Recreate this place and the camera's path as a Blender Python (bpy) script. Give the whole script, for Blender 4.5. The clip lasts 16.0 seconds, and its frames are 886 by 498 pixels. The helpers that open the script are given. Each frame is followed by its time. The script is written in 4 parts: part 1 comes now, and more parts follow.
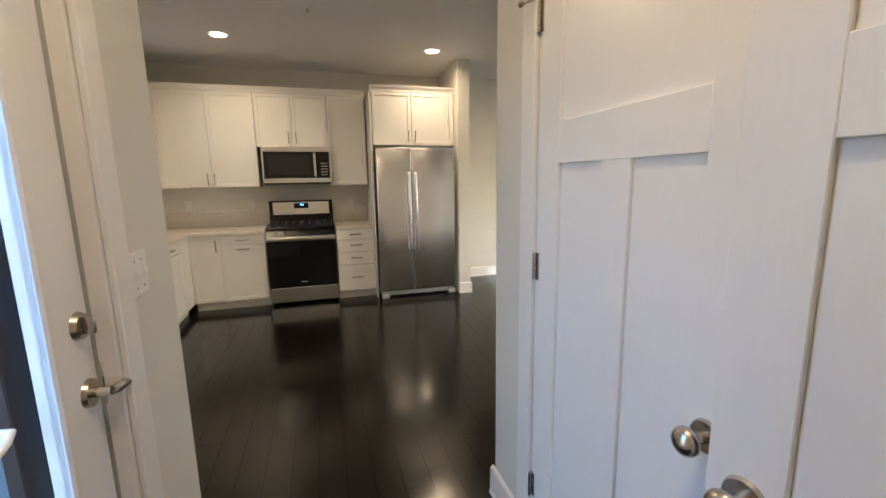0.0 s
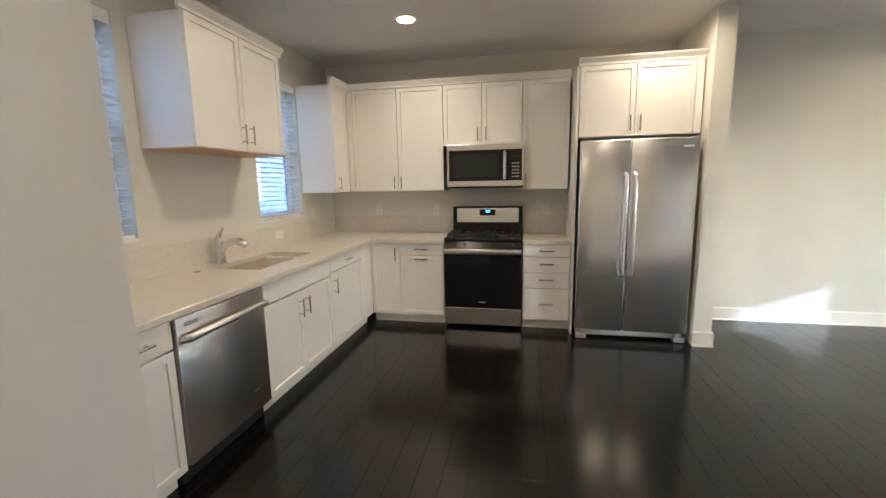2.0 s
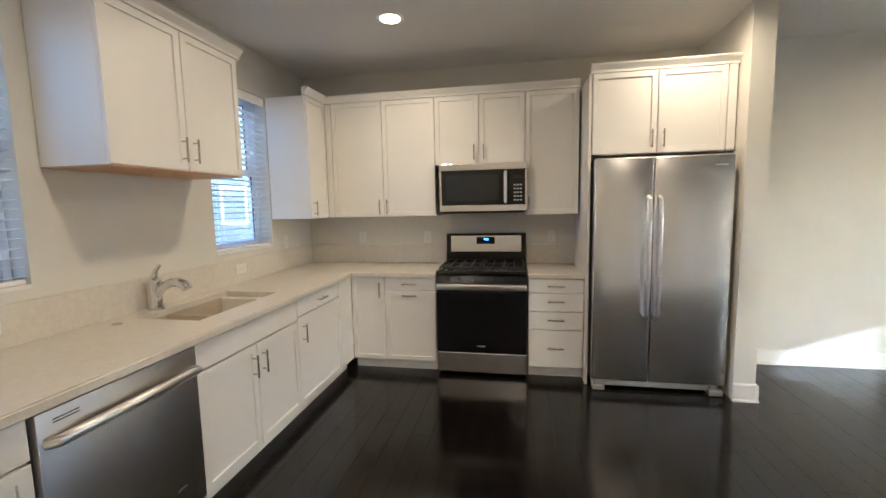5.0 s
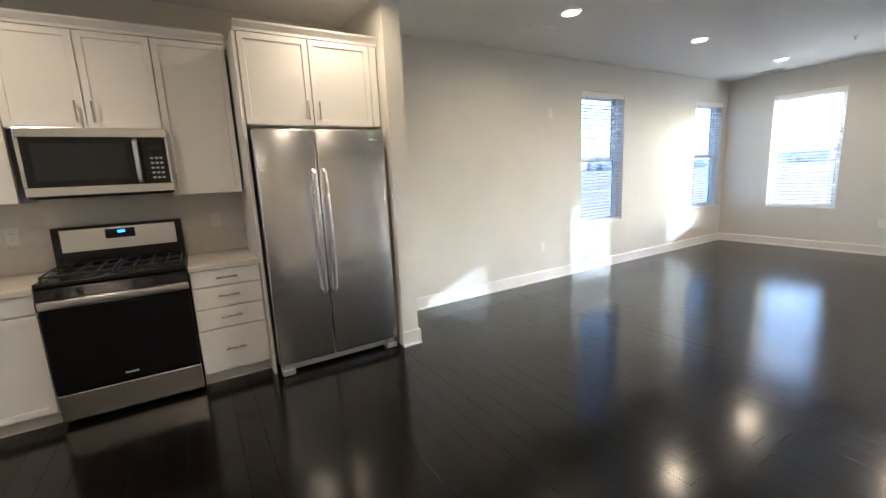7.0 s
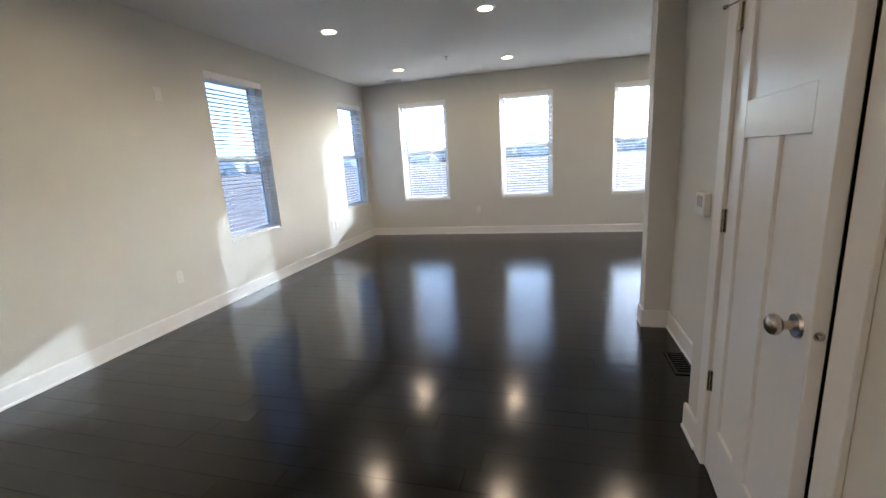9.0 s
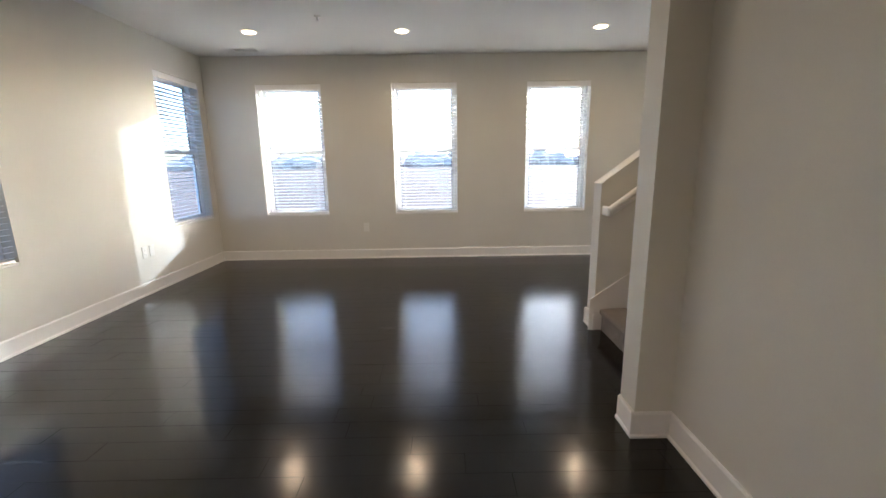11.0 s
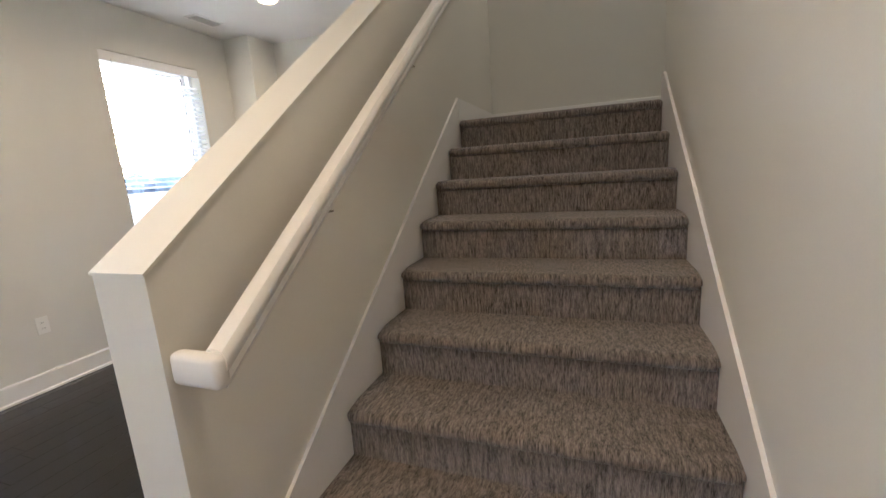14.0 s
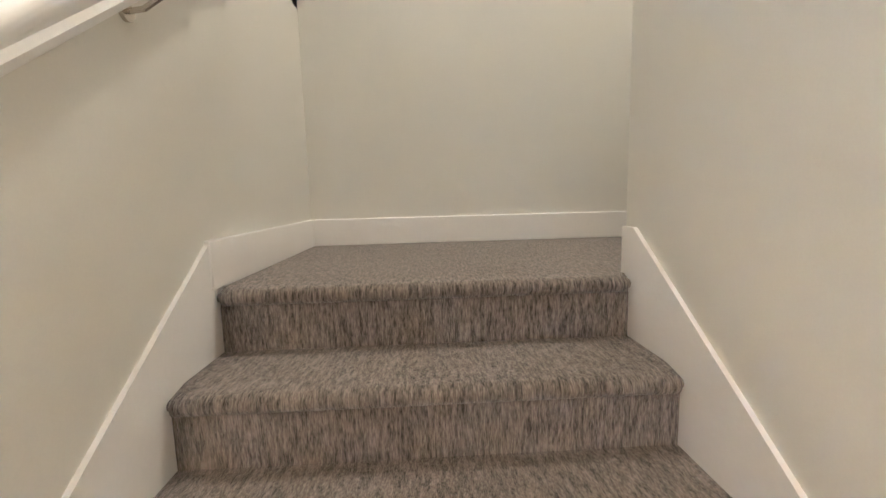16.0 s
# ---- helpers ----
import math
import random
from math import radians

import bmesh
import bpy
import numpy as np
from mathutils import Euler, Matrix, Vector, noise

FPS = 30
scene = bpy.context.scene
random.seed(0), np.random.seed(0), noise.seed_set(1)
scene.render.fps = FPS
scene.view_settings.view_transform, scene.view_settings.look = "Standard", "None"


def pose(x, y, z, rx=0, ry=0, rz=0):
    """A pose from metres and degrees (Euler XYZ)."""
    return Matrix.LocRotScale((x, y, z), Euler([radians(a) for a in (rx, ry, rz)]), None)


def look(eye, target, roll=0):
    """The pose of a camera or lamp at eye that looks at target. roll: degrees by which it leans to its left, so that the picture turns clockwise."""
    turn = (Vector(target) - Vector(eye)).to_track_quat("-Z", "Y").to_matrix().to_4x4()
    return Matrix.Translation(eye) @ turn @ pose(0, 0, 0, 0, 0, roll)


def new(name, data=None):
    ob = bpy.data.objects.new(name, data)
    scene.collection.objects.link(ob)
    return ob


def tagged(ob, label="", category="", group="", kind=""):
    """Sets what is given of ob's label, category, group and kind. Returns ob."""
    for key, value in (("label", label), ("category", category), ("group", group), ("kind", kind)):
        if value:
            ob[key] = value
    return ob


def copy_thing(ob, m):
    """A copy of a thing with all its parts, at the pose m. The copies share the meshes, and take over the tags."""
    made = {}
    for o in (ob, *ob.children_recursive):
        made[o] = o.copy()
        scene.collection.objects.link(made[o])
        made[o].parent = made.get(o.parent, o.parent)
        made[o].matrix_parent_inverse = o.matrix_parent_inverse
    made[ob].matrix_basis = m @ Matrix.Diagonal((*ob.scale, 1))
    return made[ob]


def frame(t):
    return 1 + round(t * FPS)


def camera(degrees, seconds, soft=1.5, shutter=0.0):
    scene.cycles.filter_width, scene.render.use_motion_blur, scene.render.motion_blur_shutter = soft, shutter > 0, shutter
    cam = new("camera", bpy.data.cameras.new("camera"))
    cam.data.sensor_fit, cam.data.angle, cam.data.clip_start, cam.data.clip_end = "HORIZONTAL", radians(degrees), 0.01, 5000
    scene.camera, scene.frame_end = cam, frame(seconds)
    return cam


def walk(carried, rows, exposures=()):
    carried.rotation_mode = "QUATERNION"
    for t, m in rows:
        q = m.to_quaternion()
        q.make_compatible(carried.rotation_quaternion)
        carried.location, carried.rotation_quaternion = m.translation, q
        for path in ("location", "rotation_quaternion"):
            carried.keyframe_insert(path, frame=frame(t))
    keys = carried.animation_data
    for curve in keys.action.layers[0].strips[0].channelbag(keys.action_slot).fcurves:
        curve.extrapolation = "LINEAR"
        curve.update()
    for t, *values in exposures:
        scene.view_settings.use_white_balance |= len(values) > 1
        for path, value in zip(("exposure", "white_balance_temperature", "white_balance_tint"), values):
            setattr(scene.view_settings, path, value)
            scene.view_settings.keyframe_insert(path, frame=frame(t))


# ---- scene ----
cam = camera(94.1, 16.0)
PATH = [
    (0, (0.619, -5.568, 1.397), (1.175, -3.675, 1.065), -1.0),
    (0.5, (0.624, -5.32, 1.411), (0.968, -3.38, 1.063), -0.9),
    (1, (0.723, -5.032, 1.387), (0.841, -3.066, 1.035), -0.7),
    (1.5, (0.782, -4.792, 1.39), (0.661, -2.825, 1.051), -0.8),
    (2, (0.787, -4.585, 1.414), (0.399, -2.648, 1.105), -1.0),
    (2.5, (0.761, -4.375, 1.417), (0.116, -2.501, 1.154), -1.0),
    (3, (0.798, -4.246, 1.417), (-0.093, -2.469, 1.198), -1.1),
    (5.5, (0.679, -4.005, 1.448), (0.599, -2.018, 1.235), -1.3),
    (6, (0.737, -3.988, 1.408), (0.987, -2.017, 1.179), -1.7),
    (6.5, (0.787, -3.93, 1.408), (1.426, -2.058, 1.11), -2.4),
    (7, (0.846, -3.837, 1.402), (1.859, -2.149, 1.05), -2.8),
    (7.5, (0.968, -3.725, 1.377), (2.304, -2.281, 1.015), -3.8),
    (8, (1.144, -3.605, 1.384), (2.751, -2.478, 0.998), -4.1),
    (8.5, (1.358, -3.504, 1.388), (3.147, -2.71, 0.979), -4.0),
    (9, (1.632, -3.408, 1.374), (3.519, -2.898, 0.948), -3.5),
    (9.5, (1.957, -3.335, 1.369), (3.886, -3.04, 0.931), -3.0),
    (12, (4.014, -3.136, 1.293), (5.948, -3.487, 0.926), -0.9),
    (12.5, (4.429, -3.141, 1.293), (6.27, -3.833, 0.932), -2.0),
    (13, (4.886, -3.308, 1.285), (6.472, -4.468, 0.916), -3.5),
    (13.5, (5.217, -3.538, 1.292), (6.393, -5.105, 0.894), -3.8),
    (14, (5.48, -3.873, 1.311), (6.154, -5.718, 0.931), -3.9),
    (14.5, (5.605, -4.276, 1.347), (5.898, -6.228, 1.039), -2.1),
    (15, (5.7, -4.719, 1.408), (5.775, -6.697, 1.127), -1.4),
    (15.5, (5.728, -5.091, 1.626), (5.672, -7.076, 1.381), -1.0),
    (16, (5.692, -5.344, 1.835), (5.607, -7.328, 1.584), -1.5),
]
EXPOSURES = [(0.0, 3.55, 5100, 5), (1.0, 3.65, 4800, 5), (3.0, 3.72, 4700, 4), (5.5, 3.65, 4700, 5), (7.0, 3.45, 4700, 6), (9.0, 2.9, 4800, 7), (12.5, 2.9, 5250, 9), (13.0, 3.1, 5200, 9), (13.5, 3.38, 5100, 9), (14.0, 3.5, 5000, 9), (14.5, 3.85, 4800, 9), (15.0, 4.4, 4800, 9), (16.0, 4.75, 5050, 10)]
SKY, SUN, LAMP_W, LAMP_GLOW, STAIR_FILL_W = 0.15, 0.70, 1.0, 2.0, 1.15
walk(cam, [(t, look(eye, target, roll)) for t, eye, target, roll in PATH], EXPOSURES)

# ---- light ----
SUN_TO = Vector((1.23, -1.0, 0.44)).normalized()
SUN_EL = math.asin(SUN_TO.z)
SUN_AZ = math.atan2(SUN_TO.x, SUN_TO.y)
world = bpy.data.worlds.new("world")
scene.world = world
world.use_nodes = True
wn = world.node_tree.nodes
sky = wn.new("ShaderNodeTexSky")
sky.sky_type = 'NISHITA'
sky.sun_disc = False
sky.sun_elevation = SUN_EL
sky.sun_rotation = SUN_AZ
sky.air_density, sky.dust_density, sky.ozone_density = 0.8, 2.5, 1.0
wn["Background"].inputs[1].default_value = SKY
world.node_tree.links.new(sky.outputs[0], wn["Background"].inputs[0])
sun_data = bpy.data.lights.new("sun", 'SUN')
sun_data.energy, sun_data.angle, sun_data.color = SUN, radians(0.8), (1.0, 0.93, 0.82)
sun = new("sun", sun_data)
sun.matrix_world = look(SUN_TO * 40, (0, 0, 0))


# ---- materials ----
def mat(name, base, rough=0.5, metal=0.0, var=0.08, scale=4.0, bump=0.0, bscale=60.0, stretch=(1, 1, 1), rvar=0.0, rand=0.0, coat=0.0):
    m = bpy.data.materials.new(name)
    m.use_nodes = True
    nt, nd = m.node_tree, m.node_tree.nodes
    bs = nd["Principled BSDF"]
    bs.inputs["Roughness"].default_value = rough
    bs.inputs["Metallic"].default_value = metal
    bs.inputs["Coat Weight"].default_value = coat
    bs.inputs["Coat Roughness"].default_value = 0.12
    co = nd.new("ShaderNodeTexCoord")
    mp = nd.new("ShaderNodeMapping")
    mp.inputs["Scale"].default_value = stretch
    geo = nd.new("ShaderNodeNewGeometry")
    nt.links.new(geo.outputs["Position"], mp.inputs[0])
    n1 = nd.new("ShaderNodeTexNoise")
    n1.inputs["Scale"].default_value, n1.inputs["Detail"].default_value = scale, 6
    n2 = nd.new("ShaderNodeTexNoise")
    n2.inputs["Scale"].default_value, n2.inputs["Detail"].default_value = bscale, 3
    nt.links.new(mp.outputs[0], n1.inputs[0])
    nt.links.new(mp.outputs[0], n2.inputs[0])
    add = nd.new("ShaderNodeMath")
    add.operation = 'ADD'
    nt.links.new(n1.outputs[0], add.inputs[0])
    nt.links.new(n2.outputs[0], add.inputs[1])
    last = add.outputs[0]
    if rand:
        oi = nd.new("ShaderNodeObjectInfo")
        r2 = nd.new("ShaderNodeMath")
        r2.operation = 'MULTIPLY_ADD'
        r2.inputs[1].default_value = rand
        nt.links.new(oi.outputs["Random"], r2.inputs[0])
        nt.links.new(last, r2.inputs[2])
        last = r2.outputs[0]
    ramp = nd.new("ShaderNodeMapRange")
    ramp.inputs["From Min"].default_value, ramp.inputs["From Max"].default_value = 0.6, 1.4 + rand
    nt.links.new(last, ramp.inputs[0])
    mix = nd.new("ShaderNodeMix")
    mix.data_type = 'RGBA'
    mix.inputs[6].default_value = (*[c * (1 - var) for c in base], 1)
    mix.inputs[7].default_value = (*[min(1, c * (1 + var)) for c in base], 1)
    nt.links.new(ramp.outputs[0], mix.inputs[0])
    nt.links.new(mix.outputs[2], bs.inputs["Base Color"])
    if rvar:
        rr = nd.new("ShaderNodeMapRange")
        rr.inputs["To Min"].default_value, rr.inputs["To Max"].default_value = rough - rvar, rough + rvar
        rr.inputs["From Min"].default_value, rr.inputs["From Max"].default_value = 0.3, 0.7
        nt.links.new(n1.outputs[0], rr.inputs[0])
        nt.links.new(rr.outputs[0], bs.inputs["Roughness"])
    if bump:
        bp = nd.new("ShaderNodeBump")
        bp.inputs["Strength"].default_value, bp.inputs["Distance"].default_value = bump, 0.002
        nt.links.new(n2.outputs[0], bp.inputs["Height"])
        nt.links.new(bp.outputs[0], bs.inputs["Normal"])
    return m


def glow(name, col, strength):
    m = bpy.data.materials.new(name)
    m.use_nodes = True
    bs = m.node_tree.nodes["Principled BSDF"]
    bs.inputs["Base Color"].default_value = (0.8, 0.8, 0.8, 1)
    bs.inputs["Emission Color"].default_value = (*col, 1)
    bs.inputs["Emission Strength"].default_value = strength
    return m


def glass_mat(name, rough=0.0, tint=(1, 1, 1)):
    m = bpy.data.materials.new(name)
    m.use_nodes = True
    bs = m.node_tree.nodes["Principled BSDF"]
    bs.inputs["Base Color"].default_value = (*tint, 1)
    bs.inputs["Transmission Weight"].default_value = 1.0
    bs.inputs["Roughness"].default_value = rough
    bs.inputs["IOR"].default_value = 1.1
    return m


M_WALL = mat("wall_paint", (0.70, 0.68, 0.61), 0.6, var=0.025, scale=1.2, bump=0.05, bscale=220)
M_CEIL = mat("ceiling_paint", (0.76, 0.75, 0.72), 0.8, var=0.02, scale=1.5, bump=0.05, bscale=250)
M_TRIM = mat("trim_paint", (0.82, 0.80, 0.76), 0.32, var=0.02, scale=3, bump=0.03, bscale=90)
M_DOOR = mat("door_paint", (0.83, 0.82, 0.80), 0.28, var=0.02, scale=3, bump=0.06, bscale=120, stretch=(1, 1, 0.15))
M_CAB = mat("cabinet_paint", (0.83, 0.81, 0.77), 0.36, var=0.02, scale=3, bump=0.03, bscale=100)
M_CABEDGE = mat("cabinet_underside", (0.55, 0.33, 0.17), 0.5, var=0.15, scale=8, stretch=(1, 8, 1))
M_FLOOR = mat("dark_plank", (0.0045, 0.0036, 0.0033), 0.165, var=0.25, scale=6, bump=0.09, bscale=30, stretch=(3, 0.5, 1), rvar=0.035, rand=0.5)
M_FLOOR.node_tree.nodes["Principled BSDF"].inputs["Specular IOR Level"].default_value = 0.5
M_SUB = mat("subfloor", (0.008, 0.006, 0.005), 0.7, var=0.2)
M_COUNTER = mat("quartz_counter", (0.66, 0.62, 0.54), 0.3, var=0.10, scale=35, bump=0.0, bscale=160)
M_SINK = mat("sink_composite", (0.52, 0.46, 0.36), 0.35, var=0.05, scale=30)
M_STEEL = mat("brushed_steel", (0.84, 0.83, 0.82), 0.22, 1.0, var=0.02, scale=1.5, bscale=160, stretch=(0.6, 0.6, 5))
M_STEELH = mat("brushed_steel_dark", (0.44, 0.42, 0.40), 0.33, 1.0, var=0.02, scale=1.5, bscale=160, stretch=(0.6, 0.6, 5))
M_BRIGHT = mat("bright_steel", (0.66, 0.65, 0.63), 0.32, 1.0, var=0.04, scale=6, stretch=(1, 1, 5))
M_NICKEL = mat("satin_nickel", (0.55, 0.51, 0.45), 0.27, 1.0, var=0.05, scale=20)
M_CHROME = mat("chrome", (0.75, 0.75, 0.75), 0.10, 1.0, var=0.02)
M_BLACK = mat("black_enamel", (0.012, 0.012, 0.013), 0.18, var=0.2, scale=12)
M_BLACKM = mat("black_cast_iron", (0.015, 0.015, 0.015), 0.55, var=0.3, scale=20, bump=0.3, bscale=200)
M_OVEN = mat("oven_glass", (0.006, 0.006, 0.007), 0.06, var=0.1)
M_FARPANE = mat("far_window_pane", (0.13, 0.155, 0.18), 0.15, var=0.15)
M_OVEN.node_tree.nodes["Principled BSDF"].inputs["Specular IOR Level"].default_value = 0.3
M_BLACK.node_tree.nodes["Principled BSDF"].inputs["Specular IOR Level"].default_value = 0.35
M_MWGLASS = mat("microwave_glass", (0.02, 0.022, 0.024), 0.08, var=0.1)
M_PLASTIC = mat("white_plastic", (0.80, 0.79, 0.74), 0.35, var=0.01)
M_GREY = mat("grey_plastic", (0.40, 0.40, 0.39), 0.45, var=0.05)
M_BLIND = mat("blind_slat", (0.86, 0.85, 0.83), 0.45, var=0.02, scale=10)
M_VINYL = mat("window_vinyl", (0.82, 0.83, 0.83), 0.35, var=0.02)
M_SPACER = mat("dark_gasket", (0.02, 0.02, 0.022), 0.5)
M_CLOCK = glow("clock_digits", (0.05, 0.15, 1.0), 3.0)
M_LAMP = glow("lamp_diffuser", (1.0, 0.64, 0.30), LAMP_GLOW)
M_GLASS = glass_mat("window_glass")
M_SIDING = mat("grey_blue_siding", (0.12, 0.15, 0.18), 0.6, var=0.1, scale=2, bump=0.2, bscale=60, stretch=(1, 1, 6), rand=0.2)
M_ROOF = mat("asphalt_shingle", (0.09, 0.09, 0.10), 0.85, var=0.3, scale=9, bump=0.4, bscale=60)
M_EARTH = mat("bare_earth", (0.115, 0.088, 0.074), 0.95, var=0.45, scale=0.15, bump=0.5, bscale=4)
# paler than bare trees: the haze of distance is put into the colour
M_HAZY_WOODS = mat("far_woods", (0.40, 0.37, 0.34), 0.95, var=0.4, scale=0.4)
M_DARKFRAME = mat("bronze_frame", (0.045, 0.035, 0.032), 0.4, var=0.1)

# carpet: loop pile with fine streaks and a mottled second scale
M_CARPET = mat("carpet_pile", (0.192, 0.160, 0.134), 0.95, var=0.82, scale=30, bump=1.0, bscale=95, stretch=(4.6, 1.1, 0.6))
M_CARPET.node_tree.nodes["Map Range"].inputs["From Min"].default_value = 0.74
M_CARPET.node_tree.nodes["Map Range"].inputs["From Max"].default_value = 1.26
M_CARPET.node_tree.nodes["Bump"].inputs["Distance"].default_value = 0.006
M_CARPET.node_tree.nodes["Principled BSDF"].inputs["Sheen Weight"].default_value = 0.25


# ---- mesh helpers ----
def bx(bm, x0, y0, z0, x1, y1, z1, bevel=0.0, seg=1):
    """A box with softened edges, added to bm."""
    m = Matrix.Translation(((x0 + x1) / 2, (y0 + y1) / 2, (z0 + z1) / 2)) @ Matrix.Diagonal((abs(x1 - x0), abs(y1 - y0), abs(z1 - z0), 1))
    made = bmesh.ops.create_cube(bm, size=1, matrix=m)["verts"]
    if bevel:
        edges = list({e for v in made for e in v.link_edges})
        bmesh.ops.bevel(bm, geom=edges, offset=bevel, segments=seg, affect='EDGES', profile=0.5)
    return bm


def boxes(*rows, bevel=0.0, seg=1):
    bm = bmesh.new()
    for r in rows:
        bx(bm, *r, bevel=bevel, seg=seg)
    return bm


def rod(bm, a, b, r, r2=None, seg=16):
    """A round bar from a to b."""
    a, b = Vector(a), Vector(b)
    d = b - a
    m = Matrix.Translation((a + b) / 2) @ d.to_track_quat("Z", "Y").to_matrix().to_4x4()
    bmesh.ops.create_cone(bm, cap_ends=True, segments=seg, radius1=r, radius2=r if r2 is None else r2, depth=d.length, matrix=m)
    return bm


def ball(bm, c, r, sx=1, sy=1, sz=1):
    bmesh.ops.create_uvsphere(bm, u_segments=20, v_segments=12, radius=r, matrix=Matrix.Translation(c) @ Matrix.Diagonal((sx, sy, sz, 1)))
    return bm


def tube(pts, r, seg=12):
    """A swept round tube through pts, radius r or one radius a point."""
    bm, rings = bmesh.new(), []
    pts = [Vector(p) for p in pts]
    for i, p in enumerate(pts):
        d = (pts[min(i + 1, len(pts) - 1)] - pts[max(i - 1, 0)]).normalized()
        u = d.orthogonal().normalized() if i == 0 else (u - d * u.dot(d)).normalized()
        w = d.cross(u)
        rad = r[i] if isinstance(r, (list, tuple)) else r
        rings.append([bm.verts.new(p + rad * (math.cos(2 * math.pi * k / seg) * u + math.sin(2 * math.pi * k / seg) * w)) for k in range(seg)])
    for q0, q1 in zip(rings, rings[1:]):
        for k in range(seg):
            bm.faces.new((q0[k], q0[(k + 1) % seg], q1[(k + 1) % seg], q1[k]))
    bm.faces.new(rings[0][::-1])
    bm.faces.new(rings[-1])
    bmesh.ops.recalc_face_normals(bm, faces=bm.faces)
    return bm


def prism(outline, axis, a, b):
    """An outline in the two other axes, drawn out along axis from a to b."""
    bm = bmesh.new()

    def at(p, v):
        return (v, p[0], p[1]) if axis == "x" else (p[0], v, p[1]) if axis == "y" else (p[0], p[1], v)
    lo = [bm.verts.new(at(p, a)) for p in outline]
    hi = [bm.verts.new(at(p, b)) for p in outline]
    n = len(outline)
    bm.faces.new(lo)
    bm.faces.new(hi)
    for i in range(n):
        bm.faces.new((lo[i], lo[(i + 1) % n], hi[(i + 1) % n], hi[i]))
    bmesh.ops.recalc_face_normals(bm, faces=bm.faces)
    return bm


def to_mesh(name, bm, material, smooth=False):
    me = bpy.data.meshes.new(name)
    bm.to_mesh(me)
    bm.free()
    me.materials.append(material)
    if smooth:
        for p in me.polygons:
            p.use_smooth = True
        me.set_sharp_from_angle(angle=radians(40))
    return me


def part(name, bm, material, parent, label="", smooth=False):
    """One mesh under a thing, in the thing's own coordinates."""
    ob = new(name, to_mesh(name, bm, material, smooth))
    ob.parent = parent
    if label:
        ob["label"] = label
    return ob


def thing(name, label, category, at=(0, 0, 0), group="", rz=0):
    ob = new(name)
    ob.empty_display_size = 0.1
    ob.matrix_basis = pose(*at, 0, 0, rz)
    return tagged(ob, label, category, group)


def solid(name, bm, material, label, category="", kind="structure", smooth=False):
    ob = new(name, to_mesh(name, bm, material, smooth))
    return tagged(ob, label, category or name.split("_")[0], kind=kind)


def wall_run(axis, c0, c1, a0, a1, z0, z1, holes=()):
    """A wall of thickness c0..c1 that runs along axis from a0 to a1, with holes (a, b, z low, z high) through it."""
    bm = bmesh.new()

    def put(a, b, lo, hi):
        if b - a > 1e-4 and hi - lo > 1e-4:
            bx(bm, *((a, c0, lo, b, c1, hi) if axis == "x" else (c0, a, lo, c1, b, hi)))
    at = a0
    for a, b, lo, hi in sorted(holes):
        put(at, a, z0, z1)
        put(a, b, z0, lo)
        put(a, b, hi, z1)
        at = b
    put(at, a1, z0, z1)
    return bm


# ---- structure ----
XW, XE = -1.45, 9.0          # inner faces west and east
YK, YN, YS = 0.0, -0.06, -7.78   # kitchen back, living north, living south
CH = 2.74                    # ceiling height
HX0, HX1 = 0.13, 1.29        # entry hall faces
YC = -4.05                   # face of the closet wall
ST0, ST1 = 5.105, 6.270        # stairwell faces
RISE, RUN, NOSE1 = 0.178, 0.2525, -4.425
LAND = 9 * RISE
YL = -7.48                   # landing back wall
UP = 5.3
WZ0, WZ1 = 0.63, 2.385
EAST_WINDOWS = [(-1.616, -0.747), (-3.436, -2.56), (-5.235, -4.378), (-7.06, -6.19)]
NORTH_WINDOWS = [(5.297, 6.17), (8.008, 8.865)]
WEST_WINDOWS = [(-3.27, -2.56), (-1.40, -0.705)]
KZ0, KZ1 = 1.11, 2.385

solid("wall_north", wall_run("x", YN, YN + 0.2, 2.30, XE + 0.2, 0, CH, [(a, b, WZ0, WZ1) for a, b in NORTH_WINDOWS]), M_WALL, "cream painted wall with two windows above a white baseboard", "wall")
solid("wall_kitchen_back", wall_run("x", YK, YK + 0.14, XW - 0.2, 2.30, 0, CH), M_WALL, "cream painted wall behind the white kitchen cabinets", "wall")
solid("wall_east", wall_run("y", XE, XE + 0.2, YS - 0.2, YN, 0, CH, [(a, b, WZ0, WZ1) for a, b in EAST_WINDOWS]), M_WALL, "beige painted wall with four evenly spaced tall windows", "wall")
solid("wall_west", wall_run("y", XW - 0.2, XW, -4.16, YK, 0, CH, [(a, b, KZ0, KZ1) for a, b in WEST_WINDOWS]), M_WALL, "cream painted kitchen wall with two windows", "wall")
solid("wall_kitchen_south", wall_run("x", -4.16, -4.02, XW, HX0, 0, CH), M_WALL, "cream painted wall at the end of the counter", "wall")
FD0, FD1, FDZ = -5.36, -4.44, 2.06
solid("wall_entry_west", wall_run("y", HX0 - 0.14, HX0, -6.35, -4.16, 0, CH, [(FD0, FD1, 0, FDZ)]), M_WALL, "cream painted entry wall beside the glazed front door", "wall")
solid("wall_entry_south", wall_run("x", -6.5, -6.35, HX0 - 0.14, HX1 + 0.14, 0, CH), M_WALL, "plain painted wall closing the entry", "wall")
CD0, CD1 = -5.814, -4.37
solid("wall_entry_east", wall_run("y", HX1, HX1 + 0.12, -6.35, YC - 0.12, 0, CH, [(CD0, CD1, 0, 2.06)]), M_WALL, "white painted entry wall with closet doors", "wall")
DX0, DX1 = 2.71, 3.41
